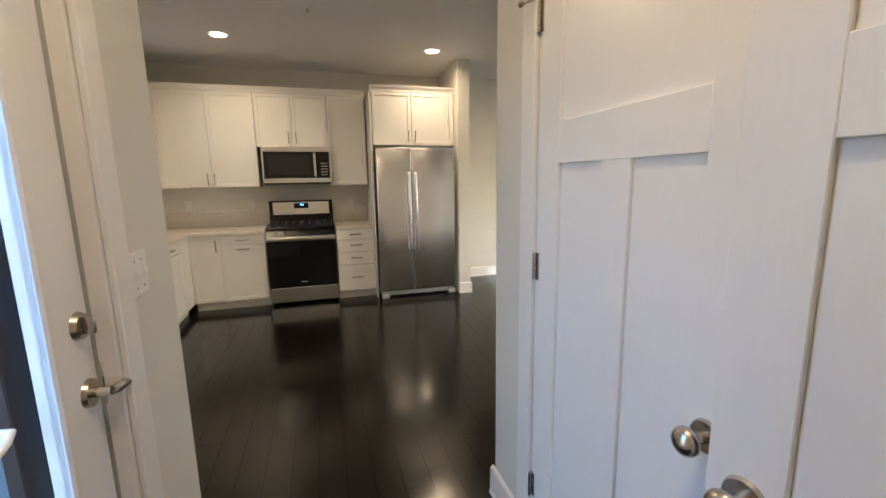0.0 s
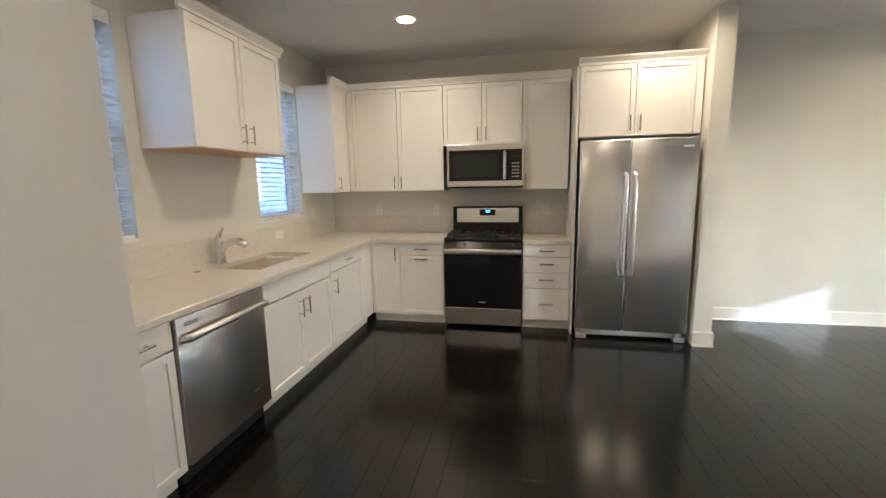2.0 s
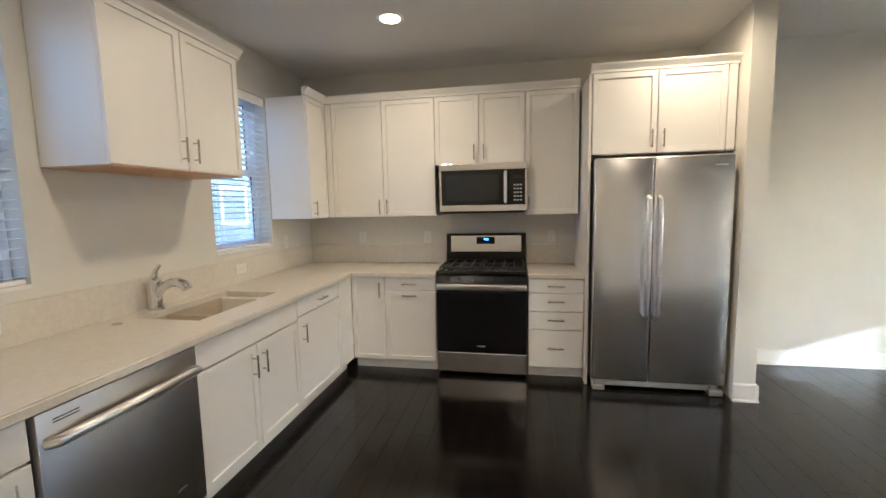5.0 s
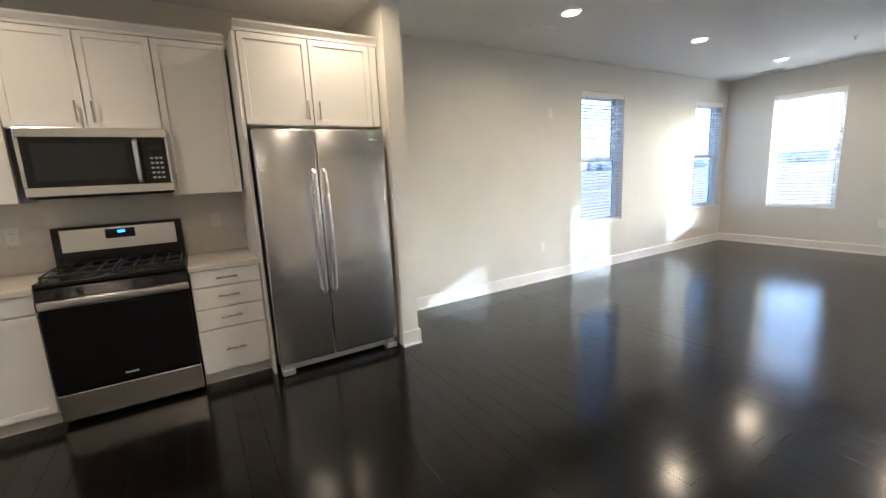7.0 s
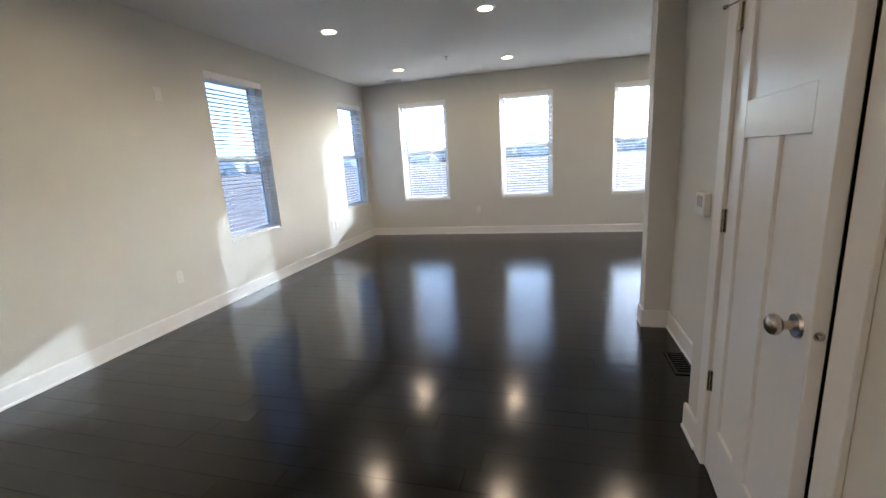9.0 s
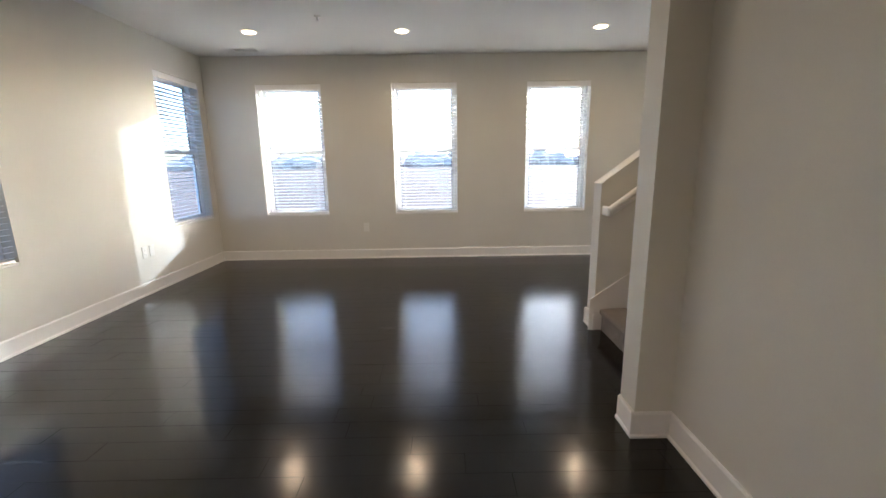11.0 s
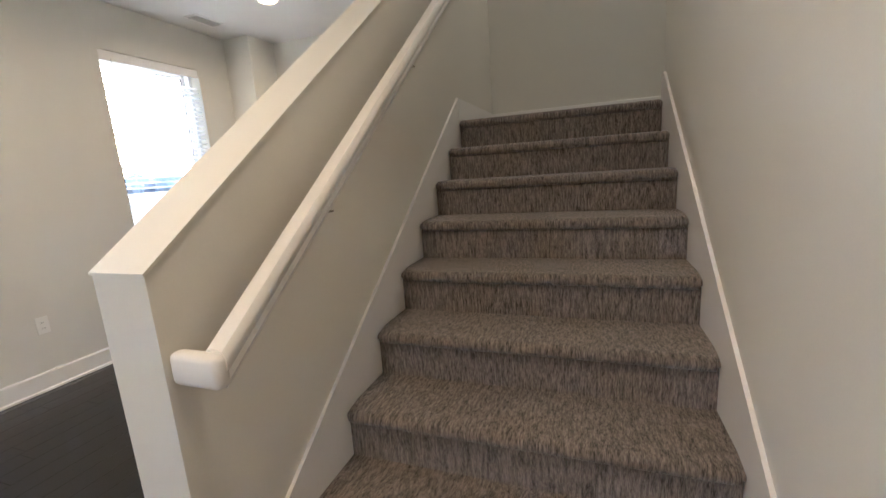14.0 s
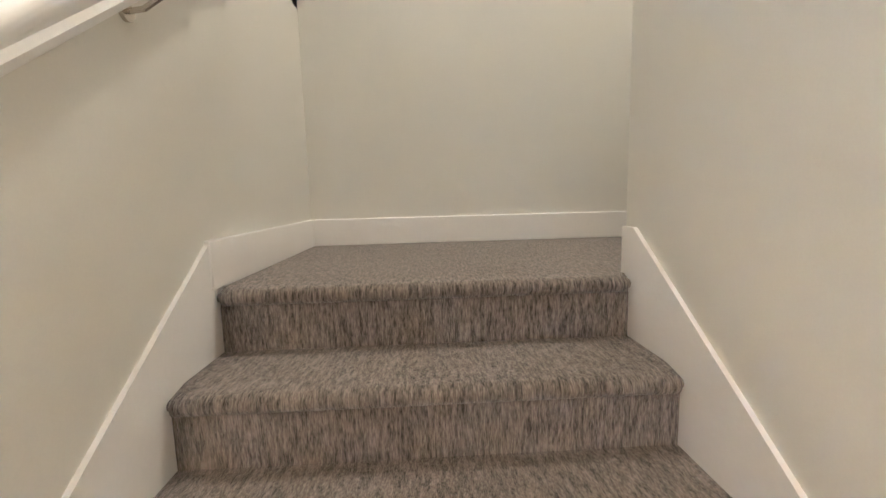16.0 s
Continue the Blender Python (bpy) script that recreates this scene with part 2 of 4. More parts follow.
solid("wall_closet", wall_run("x", YC - 0.12, YC, HX1, 3.66, 0, CH, [(DX0, DX1, 0, 2.06)]), M_WALL, "cream painted wall with a white panelled closet door", "wall")
solid("wall_closet_return", wall_run("y", 3.54, 3.66, -4.40, YC - 0.12, 0, CH), M_WALL, "short painted return wall beside the recess", "wall")
solid("wall_recess", wall_run("x", -4.40, -4.28, 3.66, 4.95, 0, CH), M_WALL, "brownish shaded wall at the back of the shallow recess", "wall")
solid("wall_stair_west", wall_run("y", 4.95, ST0, -6.52, -4.10, 0, UP), M_WALL, "tall painted wall along the carpeted stairs", "wall")
solid("wall_closet_inside", boxes((HX1 + 0.7, -6.4, 0, HX1 + 0.8, YC - 0.12, CH), (HX1 + 0.8, -4.9, 0, 3.66, -4.8, CH), (3.54, -4.8, 0, 3.66, -4.40, CH), (HX1 + 0.14, -6.5, 0, HX1 + 0.8, -6.4, CH)), M_WALL, "plain wall inside the closets", "wall")

SLOPE = 0.75
HW0, HWZ = -4.392, 1.150
yt = HW0 - (CH - HWZ) / SLOPE
hw = prism([(HW0, 0), (HW0, HWZ), (yt, CH), (YL, CH), (YL, 0)], "x", ST1, ST1 + 0.15)
solid("wall_stair_half", hw, M_WALL, "sloped painted half wall beside the stairs with a white cap", "wall")
solid("wall_stair_upper_east", wall_run("y", ST1, ST1 + 0.15, YL, -4.98, CH + 0.004, UP), M_WALL, "upper painted stairwell wall", "wall")
solid("wall_landing", wall_run("x", YL - 0.14, YL, 3.7, ST1 + 0.15, 0, UP), M_WALL, "cream painted wall at the stair landing", "wall")
solid("wall_stair_upper_north", wall_run("x", -4.98, -4.86, ST0, ST1 + 0.15, CH + 0.25, UP), M_WALL, "upper painted stairwell wall over the stairs", "wall")
solid("wall_stair_upper_west", wall_run("y", 3.6, 3.74, YL, -6.4, LAND, UP), M_WALL, "upper stairwell wall", "wall")
solid("wall_stair_upper_return", wall_run("x", -6.52, -6.40, 3.74, 4.92, LAND, UP), M_WALL, "upper stairwell return wall", "wall")
solid("wall_south", wall_run("x", YS - 0.2, YS, ST1 + 0.15, XE + 0.2, 0, CH), M_WALL, "beige painted wall at the end of the living room", "wall")
solid("wall_pilaster", boxes((8.68, YS, 0, XE, -7.42, CH)), M_WALL, "boxed-out painted pilaster in the corner", "wall")
solid("wall_fridge_column", boxes((2.215, -0.845, 0, 2.358, YK - 0.002, CH)), M_WALL, "narrow painted wall end beside the refrigerator", "wall")

cl = bmesh.new()
bx(cl, XW - 0.2, -4.16, CH, XE + 0.2, 0.2, CH + 0.25)
bx(cl, HX0 - 0.14, -4.96, CH, XE + 0.2, -4.16, CH + 0.25)
bx(cl, HX0 - 0.14, -6.40, CH, 4.95, -4.96, CH + 0.25)
bx(cl, HX0 - 0.14, -8.0, CH, 3.60, -6.40, CH + 0.25)
bx(cl, ST1 + 0.0, -8.0, CH, XE + 0.2, -4.96, CH + 0.25)
cl2 = solid("ceiling", cl, M_CEIL, "flat white painted ceiling with recessed lights", "ceiling")
solid("ceiling_stairwell", boxes((3.5, -7.7, UP, 6.5, -4.8, UP + 0.15)), M_CEIL, "white ceiling over the stairwell", "ceiling")
floor_ob = solid("floor", boxes((XW - 0.2, -4.16, -0.2, XE + 0.2, 0.2, -0.016), (HX0 - .14, YS - 0.2, -0.2, XE + 0.2, -4.16, -0.016)), M_SUB, "glossy dark espresso wooden plank floor", "floor")


def baseboard(rows):
    """White boards 0.13 high along walls: (axis, face, a, b, side)."""
    for axis, c, a, b, side in rows:
        d = 0.014 * side
        prof = [(c, 0), (c + d * 1.5, 0), (c + d * 1.5, 0.012), (c + d, 0.02), (c + d, 0.122), (c + d * 0.6, 0.132), (c, 0.132)]
        if axis == "x":
            bm = prism(prof, "x", a, b)
        else:
            bm = prism(prof, "y", a, b)
        solid("baseboard", bm, M_TRIM, "white painted baseboard along the wall", "baseboard")


baseboard([
    ("x", YN, 2.39, XE - 0.021, -1), ("y", XE, -7.42, YN, -1), ("x", -0.845, 2.21, 2.358, -1), ("y", 2.358, -0.866, YN - 0.02, 1),
    ("y", HX0, -4.345, -4.0, 1), ("y", HX1, -4.295, YC + 0.02, -1), ("x", YC, 1.27, 2.62, 1), ("x", YC, 3.50, 3.681, 1),
    ("y", 3.66, -4.28, YC, 1), ("x", -4.28, 3.68, 4.93, 1), ("y", 4.95, -4.28, -4.08, -1), ("x", -4.10, 4.95, ST0 - 0.0, 1),
    ("y", ST1 + 0.15, YS, HW0 + 0.02, 1), ("x", HW0, ST1 - 0.02, ST1 + 0.15, 1), ("y", 8.68, YS, -7.40, -1), ("x", -7.42, 8.68, XE - 0.02, 1),
    ("x", YS, ST1 + 0.17, 8.66, 1)])
# landing boards
for bm in (boxes((3.75, YL, LAND, ST1, YL + 0.016, LAND + 0.135), bevel=0.003), boxes((ST1 - 0.016, YL + 0.016, LAND, ST1, -6.44, LAND + 0.135), bevel=0.003)):
    solid("baseboard", bm, M_TRIM, "white painted baseboard round the stair landing", "baseboard")


# unseen upper-storey mass, added to keep low sun off the neighbouring house
solid("roof", boxes((XW - .2, -4.16, CH + .26, 3.59, .2, 7.6), (HX0 - .14, -8.0, CH + .26, 3.59, -4.16, 7.6), (6.55, -8.0, CH + .26, XE + .2, .2, 7.6), (3.59, -4.79, CH + .26, 6.55, .2, 7.6), (3.59, -8.0, UP + .16, 6.55, -4.79, 7.6)), M_SIDING, "unseen block for the upper storeys above the rooms, blocking the sun", "roof")

# lapped boards on the outer face beside the front door
sid = solid("wall_siding", boxes((XW - .2, -4.166, -.3, HX0 - .145, -4.1605, CH)), M_SIDING, "grey-blue lapped siding outside the front door", "wall")
board = to_mesh("board", prism([(0, 0), (-.02, 0), (-.004, .165), (0, .165)], "x", XW - .2, HX0 - .145), M_SIDING)
for k in range(18):
    s = new("board", board)
    s.parent = sid
    s.matrix_basis = pose(0, -4.167, -.3 + k * .16)

# ---- windows and blinds ----
def make_window(w, h, sill=True):
    """A white double-hung window about its opening's lower corner; x along the wall, y outward."""
    th = thing("window", "white vinyl double-hung window set in a drywall opening", "window")
    f = 0.035
    part("frame", boxes((0, .10, 0, f, .18, h), (w - f, .10, 0, w, .18, h), (f, .10, 0, w - f, .18, f), (f, .10, h - f, w - f, .18, h), bevel=.004), M_VINYL, th)
    if sill:
        part("sill", boxes((0.002, -0.004, 0.001, w - .002, .099, 0.022), bevel=.003), M_TRIM, th)
    mid = h * 0.5
    for nm, lo, hi, y in (("upper_sash", mid - .02, h - f, .145), ("lower_sash", f, mid + .02, .112)):
        s = 0.04
        sash = part(nm, boxes((f, y, lo, f + s, y + .03, hi), (w - f - s, y, lo, w - f, y + .03, hi), (f + s, y, lo, w - f - s, y + .03, lo + s), (f + s, y, hi - s, w - f - s, y + .03, hi), bevel=.004), M_VINYL, th)
        g = part("pane", boxes((f + s - .005, y + .012, lo + s - .005, w - f - s + .005, y + .016, hi - s + .005)), M_GLASS, sash)
        g.visible_shadow = False
        part("gasket", boxes((f + s, y + .003, lo + s, f + s + .007, y + .011, hi - s), (w - f - s - .007, y + .003, lo + s, w - f - s, y + .011, hi - s),
                             (f + s + .007, y + .003, hi - s - .007, w - f - s - .007, y + .011, hi - s)), M_SPACER, sash)
    part("latch", boxes((w / 2 - .03, .100, mid + .02, w / 2 + .03, .13, mid + .035), bevel=.004), M_VINYL, th)
    return th


def make_blind(w, h):
    th = thing("window_blind", "white horizontal slat blind lowered with its slats open", "blind", group="window blinds")
    part("valance", boxes((.004, .004, h - .075, w - .004, .014, h - .003), (.004, .014, h - .05, w - .004, .06, h - .003), bevel=.002), M_BLIND, th)
    me = None
    pitch, n = 0.0425, int((h - 0.14) / 0.0425)
    for i in range(n):
        if me is None:
            bm, hw_ = bmesh.new(), w - .016
            prof = [(-.025, -.0014), (-.024, .0004), (-.012, .0024), (0, .0030), (.012, .0024), (.024, .0004), (.025, -.0014), (.012, -.0008), (0, -.0002), (-.012, -.0008)]
            bm = prism(prof, "x", -hw_ / 2, hw_ / 2)
            me = to_mesh("slat", bm, M_BLIND)
        s = new("slat", me)
        s.parent = th
        s.matrix_basis = pose(w / 2, .036, .055 + i * pitch, -9 + random.uniform(-1.5, 1.5), random.uniform(-.12, .12), 0)
    part("bottom_rail", boxes((.008, .014, .024, w - .008, .058, .044), bevel=.004), M_BLIND, th)
    for fx in (.16, .84):
        part("ladder_cord", boxes((w * fx - .001, .0115, .04, w * fx + .001, .0125, h - .06), (w * fx - .001, .0605, .04, w * fx + .001, .0615, h - .06)), M_BLIND, th)
    bm = tube([(w * .10, .0, h - .06), (w * .10, -.002, h * .62)], .0016, 6)
    rod(bm, (w * .10, -.002, h * .62 - .03), (w * .10, -.002, h * .62), .006, .003, 8)
    part("pull_cord", bm, M_GREY, th)
    return th


def window_set(spans, z0, z1, place, label):
    first = {}
    for a, b in spans:
        key = round(b - a, 1)
        m = place(a, b, z0)
        w = b - a
        win = make_window(w, z1 - z0)
        win.matrix_basis = m
        tagged(win, label, kind="structure")
        bl = make_blind(w, z1 - z0)
        bl.matrix_basis = m


window_set(NORTH_WINDOWS, WZ0, WZ1, lambda a, b, z: pose(a, YN, z), "white double-hung window in the long cream wall")
window_set(EAST_WINDOWS, WZ0, WZ1, lambda a, b, z: pose(XE, b, z, 0, 0, -90), "white double-hung window looking onto open land")
window_set(WEST_WINDOWS, KZ0, KZ1, lambda a, b, z: pose(XW, a, z, 0, 0, 90), "white double-hung kitchen window facing a neighbouring house")


# ---- doors ----
def panel_door(w, h, label, name="door", t=0.035, split=1.545):
    """A craftsman door: one wide panel over two tall ones. Hinge edge at x=0, face at y=0 towards -y."""
    th = thing(name, label, "door")
    st, zt0, zt1, zb0, zb1 = 0.11, split, h - .12, 0.24, split - .12
    fr = [(0, 0, 0, st, t, h), (w - st, 0, 0, w, t, h), (st, 0, 0, w - st, t, zb0), (st, 0, zb1, w - st, t, zt0), (st, 0, zt1, w - st, t, h), (w / 2 - .05, 0, zb0, w / 2 + .05, t, zb1)]
    for k, r in enumerate(fr):
        part("stile" if k in (0, 1, 5) else "rail", boxes(r, bevel=.002), M_DOOR, th)
    for a, b, lo, hi in ((st, w - st, zt0, zt1), (st, w / 2 - .05, zb0, zb1), (w / 2 + .05, w - st, zb0, zb1)):
        part("panel", boxes((a - .004, .011, lo - .004, b + .004, t - .011, hi + .004)), M_DOOR, th)
    return th


def knob(parent, x, y, z, d=-1):
    bm = bmesh.new()
    rod(bm, (x, y, z), (x, y + d * .008, z), .033, .030, 24)
    rod(bm, (x, y + d * .008, z), (x, y + d * .036, z), .012, .011, 16)
    ball(bm, (x, y + d * .050, z), .028, 1, .72, 1)
    part("knob", bm, M_NICKEL, parent, "satin nickel round knob", smooth=True)


def hinge(parent, x, y, z, stop=False):
    bm = bmesh.new()
    bx(bm, x - .016, y - .002, z - .045, x + .016, y + .002, z + .045, .001)
    for k in range(5):
        rod(bm, (x, y - .008, z - .045 + k * .018), (x, y - .008, z - .045 + k * .018 + .0165), .0065, seg=10)
    if stop:
        rod(bm, (x, y - .008, z + .045), (x, y - .008, z + .075), .004, seg=8)
        rod(bm, (x, y - .008, z + .052), (x - .05, y - .035, z + .050), .003, seg=8)
        rod(bm, (x - .05, y - .035, z + .050), (x - .062, y - .041, z + .050), .008, seg=10)
    part("hinge", bm, M_NICKEL, parent, "satin nickel hinge", smooth=True)


def casing(name, label, a, b, h, cw=0.085, d=0.017, jamb=0.12):
    """Flat casing round an opening from a to b: x along the wall, face at y=0 towards -y."""
    th = thing(name, label, "door frame")
    th["kind"] = "structure"
    part("casing", boxes((a - cw, -d, 0, a, 0, h + cw), bevel=.003), M_TRIM, th)
    part("casing", boxes((b, -d, 0, b + cw, 0, h + cw), bevel=.003), M_TRIM, th)
    part("casing", boxes((a, -d, h, b, 0, h + cw), bevel=.003), M_TRIM, th)
    part("jamb", boxes((a - .001, 0, 0, a + .012, jamb, h), (b - .012, 0, 0, b + .001, jamb, h), (a + .012, 0, h - .012, b - .012, jamb, h + .001), bevel=.001), M_TRIM, th)
    return th


# entry closet: a pair of doors in the east wall of the hall, local x runs to -y
ent = casing("door_frame_1", "white painted casing round the entry closet doors", 0, CD1 - CD0, 2.06)
ent.matrix_basis = pose(HX1, CD1, 0, 0, 0, -90)
d1 = panel_door(0.705, 2.03, "white three-panel closet door, shut, with nickel knob", "closet_door")
d1.matrix_basis = pose(HX1 - .002, CD1 - .014, .012, 0, 0, -90)
knob(d1, .705 - .06, 0, .90)
for i, z in enumerate((.30, 1.10, 1.86)):
    hinge(d1, -.004, -.001, z, stop=i == 2)
d2 = panel_door(0.705, 2.03, "white three-panel closet door, slightly ajar, with nickel knob", "closet_door")
# the second leaf hangs on the far jamb and stands a little open
d2.matrix_basis = pose(HX1 + .033, CD0 + .014, .012, 0, 0, 97.2)
knob(d2, .705 - .06, .035, .90, 1)

# living room closet
lc = casing("door_frame_2", "white painted casing round the living room closet door", DX0, DX1, 2.06)
lc.matrix_basis = pose(0, YC, 0) @ pose(DX0 + DX1, 0, 0, 0, 0, 180)
d3 = panel_door(0.672, 2.03, "white three-panel closet door standing slightly ajar", "closet_door", split=1.49)
d3.matrix_basis = pose(DX1 - .014, YC + .003, .012, 0, 0, 180 - 4)
knob(d3, .672 - .062, 0, .90)
bm = bmesh.new()
rod(bm, (.6718, .0175, .90), (.6735, .0175, .90), .012, seg=16)
bx(bm, .672, .012, .894, .682, .023, .906, .002)
part("latch", bm, M_NICKEL, d3, "nickel latch bolt", smooth=True)
for i, z in enumerate((.40, 1.07, 1.78)):
    hinge(d3, -.004, -.001, z, stop=i == 2)

# front door with a full glass light, local x runs to -y from the latch side
fd = casing("door_frame_3", "white painted casing round the front door", 0, FD1 - FD0, FDZ, jamb=.14)
fd.matrix_basis = pose(HX0, FD0, 0, 0, 0, 90)
door = thing("front_door", "white front door with large glass light, lever and deadbolt", "door", (HX0 - .045, FD0, .015), rz=90)
DW = FD1 - FD0
part("leaf_frame", boxes((.014, 0, 0, .17, .044, 2.03), (DW - .155, 0, 0, DW - .014, .044, 2.03), (.17, 0, 0, DW - .155, .044, .25), (.17, 0, 1.88, DW - .155, .044, 2.03), bevel=.002), M_DOOR, door)
part("glass_bead", boxes((.165, -.012, .24, .195, .0, 1.89), (DW - .18, -.012, .24, DW - .15, .0, 1.89), (.195, -.012, .24, DW - .18, .0, .27), (.195, -.012, 1.86, DW - .18, .0, 1.89), bevel=.005), M_DOOR, door)
pg = part("pane", boxes((.165, .018, .245, DW - .15, .024, 1.885)), M_GLASS, door)
pg.visible_shadow = False
part("weatherstrip", boxes((DW - .0135, -.008, 0, DW - .0125, .03, 2.03)), M_GREY, door)
zx = DW - .058
bm = rod(bmesh.new(), (zx, 0, .915), (zx, -.010, .915), .034, .030, 24)
rod(bm, (zx, -.010, .915), (zx, -.045, .915), .011, seg=14)
part("rosette", bm, M_NICKEL, door, "satin nickel rosette", smooth=True)
lever = tube([(zx, -.046, .915), (zx + .012, -.052, .915), (zx + .04, -.053, .912), (zx + .08, -.050, .900), (zx + .112, -.046, .880)], [.011, .012, .0105, .009, .006])
part("lever", lever, M_NICKEL, door, "curved satin nickel lever", smooth=True)
bm = rod(bmesh.new(), (zx, 0, 1.075), (zx, -.012, 1.075), .033, .028, 24)
bx(bm, zx - .007, -.034, 1.055, zx + .007, -.012, 1.095, .004, 2)
part("deadbolt", bm, M_NICKEL, door, "satin nickel thumb-turn deadbolt", smooth=True)
part("strike_plate", boxes((DW - .0125, -.012, .86, DW - .010, .02, .97), bevel=.0008), M_NICKEL, door)
storm = thing("storm_door", "dark bronze framed glass storm door outside the front door", "door", (HX0 - .13, FD0, .01), rz=90)
part("frame", boxes((.0, 0, 0, .07, .03, 2.04), (DW - .16, 0, 0, DW, .03, 2.04), (.07, 0, 0, DW - .16, .03, .15), (.07, 0, 1.95, DW - .16, .03, 2.04), bevel=.003), M_DARKFRAME, storm)
part("handle", tube([(DW - .21, -.006, .93), (DW - .215, -.03, .93), (DW - .24, -.034, .922), (DW - .28, -.03, .90)], [.008, .009, .010, .006]), M_PLASTIC, storm, "white lever handle", smooth=True)


# ---- stairs ----
stairs = thing("staircase", "carpeted straight staircase with rounded nosings, brown grey pile", "stairs", (ST0, NOSE1, 0))
stairs["kind"] = "structure"
cx0, cx1 = 0.0125, ST1 - ST0 - .0125


def step_mesh(first):
    """One carpeted step with a bull nose: outline in y and z, drawn across the width."""
    r, over = .024, .026
    pts = [(-RUN - over - .02, -RISE), (-over, -RISE)]
    pts += [(-over, -.052)]
    for k in range(9):
        a = -math.pi / 2 + math.pi * k / 8
        pts.append((-r - .002 + math.cos(a) * r + .002, -r + math.sin(a) * r))
    pts += [(-RUN - over - .02, 0)]
    bm = prism(pts, "x", cx0, cx1)
    bmesh.ops.bevel(bm, geom=[e for e in bm.edges if abs(e.verts[0].co.x - e.verts[1].co.x) < 1e-5 and e.verts[0].co.y > -.06 and e.verts[1].co.y > -.06 and e.verts[0].co.z > -.06 and e.verts[1].co.z > -.06], offset=.012, segments=3, affect='EDGES')
    return to_mesh("step", bm, M_CARPET, smooth=True)


sm = step_mesh(True)
for i in range(8):
    s = new("step", sm)
    s.parent = stairs
    s.matrix_basis = pose(0, -i * RUN, (i + 1) * RISE)
sl = new("step", sm)
sl.parent = stairs
sl.matrix_basis = pose(0, -8 * RUN, LAND)
part("landing", boxes((cx0, YL - NOSE1 + .003, LAND - .1, cx1, -8 * RUN - .05, LAND - .0006), (3.745 - ST0, YL - NOSE1 + .003, LAND - .1, cx0, -6.53 - NOSE1, LAND - .0006)), M_CARPET, stairs)
part("carriage", prism([(-.06, 0), (-8 * RUN - .06, LAND - .20), (YL - NOSE1 + .005, LAND - .2), (YL - NOSE1 + .005, 0)], "x", .03, ST1 - ST0 - .03), M_SUB, stairs)


def skirt(x0, x1, label):
    y0, y8 = NOSE1 + .075, NOSE1 - 8 * RUN
    k = RISE / RUN
    ztop = LAND + .135
    ytop = y8 - .012
    zb = ztop - k * (y0 - ytop)
    out = [(y0, 0), (y0, zb), (ytop, ztop), (-6.52, ztop), (-6.52, LAND - .2), (y0 - .4, 0)]
    bm = prism(out, "x", x0, x1)
    solid("trim_stair_skirt", bm, M_TRIM, label, "trim")


skirt(ST0, ST0 + .012, "white painted skirt board along the stair wall")
skirt(ST1 - .012, ST1, "white painted skirt board along the half wall")
# cap of the half wall
capn = prism([(HW0 + .004, HWZ), (HW0 + .004, HWZ + .006), (yt, CH - .012), (yt, CH - .020)], "x", ST1 - .003, ST1 + .153)
solid("trim_half_wall_cap", capn, M_WALL, "painted sloping cap of the half wall", "trim")

# handrail
rail = thing("handrail", "white painted round-topped wooden handrail on metal brackets", "handrail", (ST1 - .10, -4.425, 0.955))
RL = (-6.66 + 4.425)


def rail_profile():
    return [(-.026, -.018), (-.020, -.030), (.020, -.030), (.026, -.018), (.021, -.008), (.029, .004), (.029, .018), (.020, .031), (0, .036), (-.020, .031), (-.029, .018), (-.029, .004), (-.021, -.008)]


bm = bmesh.new()
rings = []
for y in (0.0, RL):
    rings.append([bm.verts.new((px, y, -SLOPE * y + pz * 1.22)) for px, pz in rail_profile()])
n = len(rings[0])
for k in range(n):
    bm.faces.new((rings[0][k], rings[0][(k + 1) % n], rings[1][(k + 1) % n], rings[1][k]))
bm.faces.new(rings[0][::-1])
bm.faces.new(rings[1])
bmesh.ops.recalc_face_normals(bm, faces=bm.faces)
part("rail", bm, M_TRIM, rail, smooth=True)
part("rail_return", boxes((-.027, -.012, -.034, .098, .026, .036), bevel=.014, seg=3), M_TRIM, rail, smooth=True)
part("rail_return", boxes((-.028, RL - .045, -SLOPE * RL - .04, .098, RL + .005, -SLOPE * RL + .036), bevel=.012, seg=3), M_TRIM, rail, smooth=True)
for y in (-.40, -1.08, -1.81, -2.05):
    z = -SLOPE * y
    bm = tube([(.097, y, z - .10), (.06, y, z - .095), (.012, y, z - .065), (0, y, z - .036)], .006, 8)
    rod(bm, (.0995, y, z - .10), (.091, y, z - .10), .019, seg=16)
    bx(bm, -.016, y - .03, z - .040, .016, y + .03, z - .035, .001)
    part("bracket", bm, M_NICKEL, rail, "dark metal rail bracket", smooth=True)


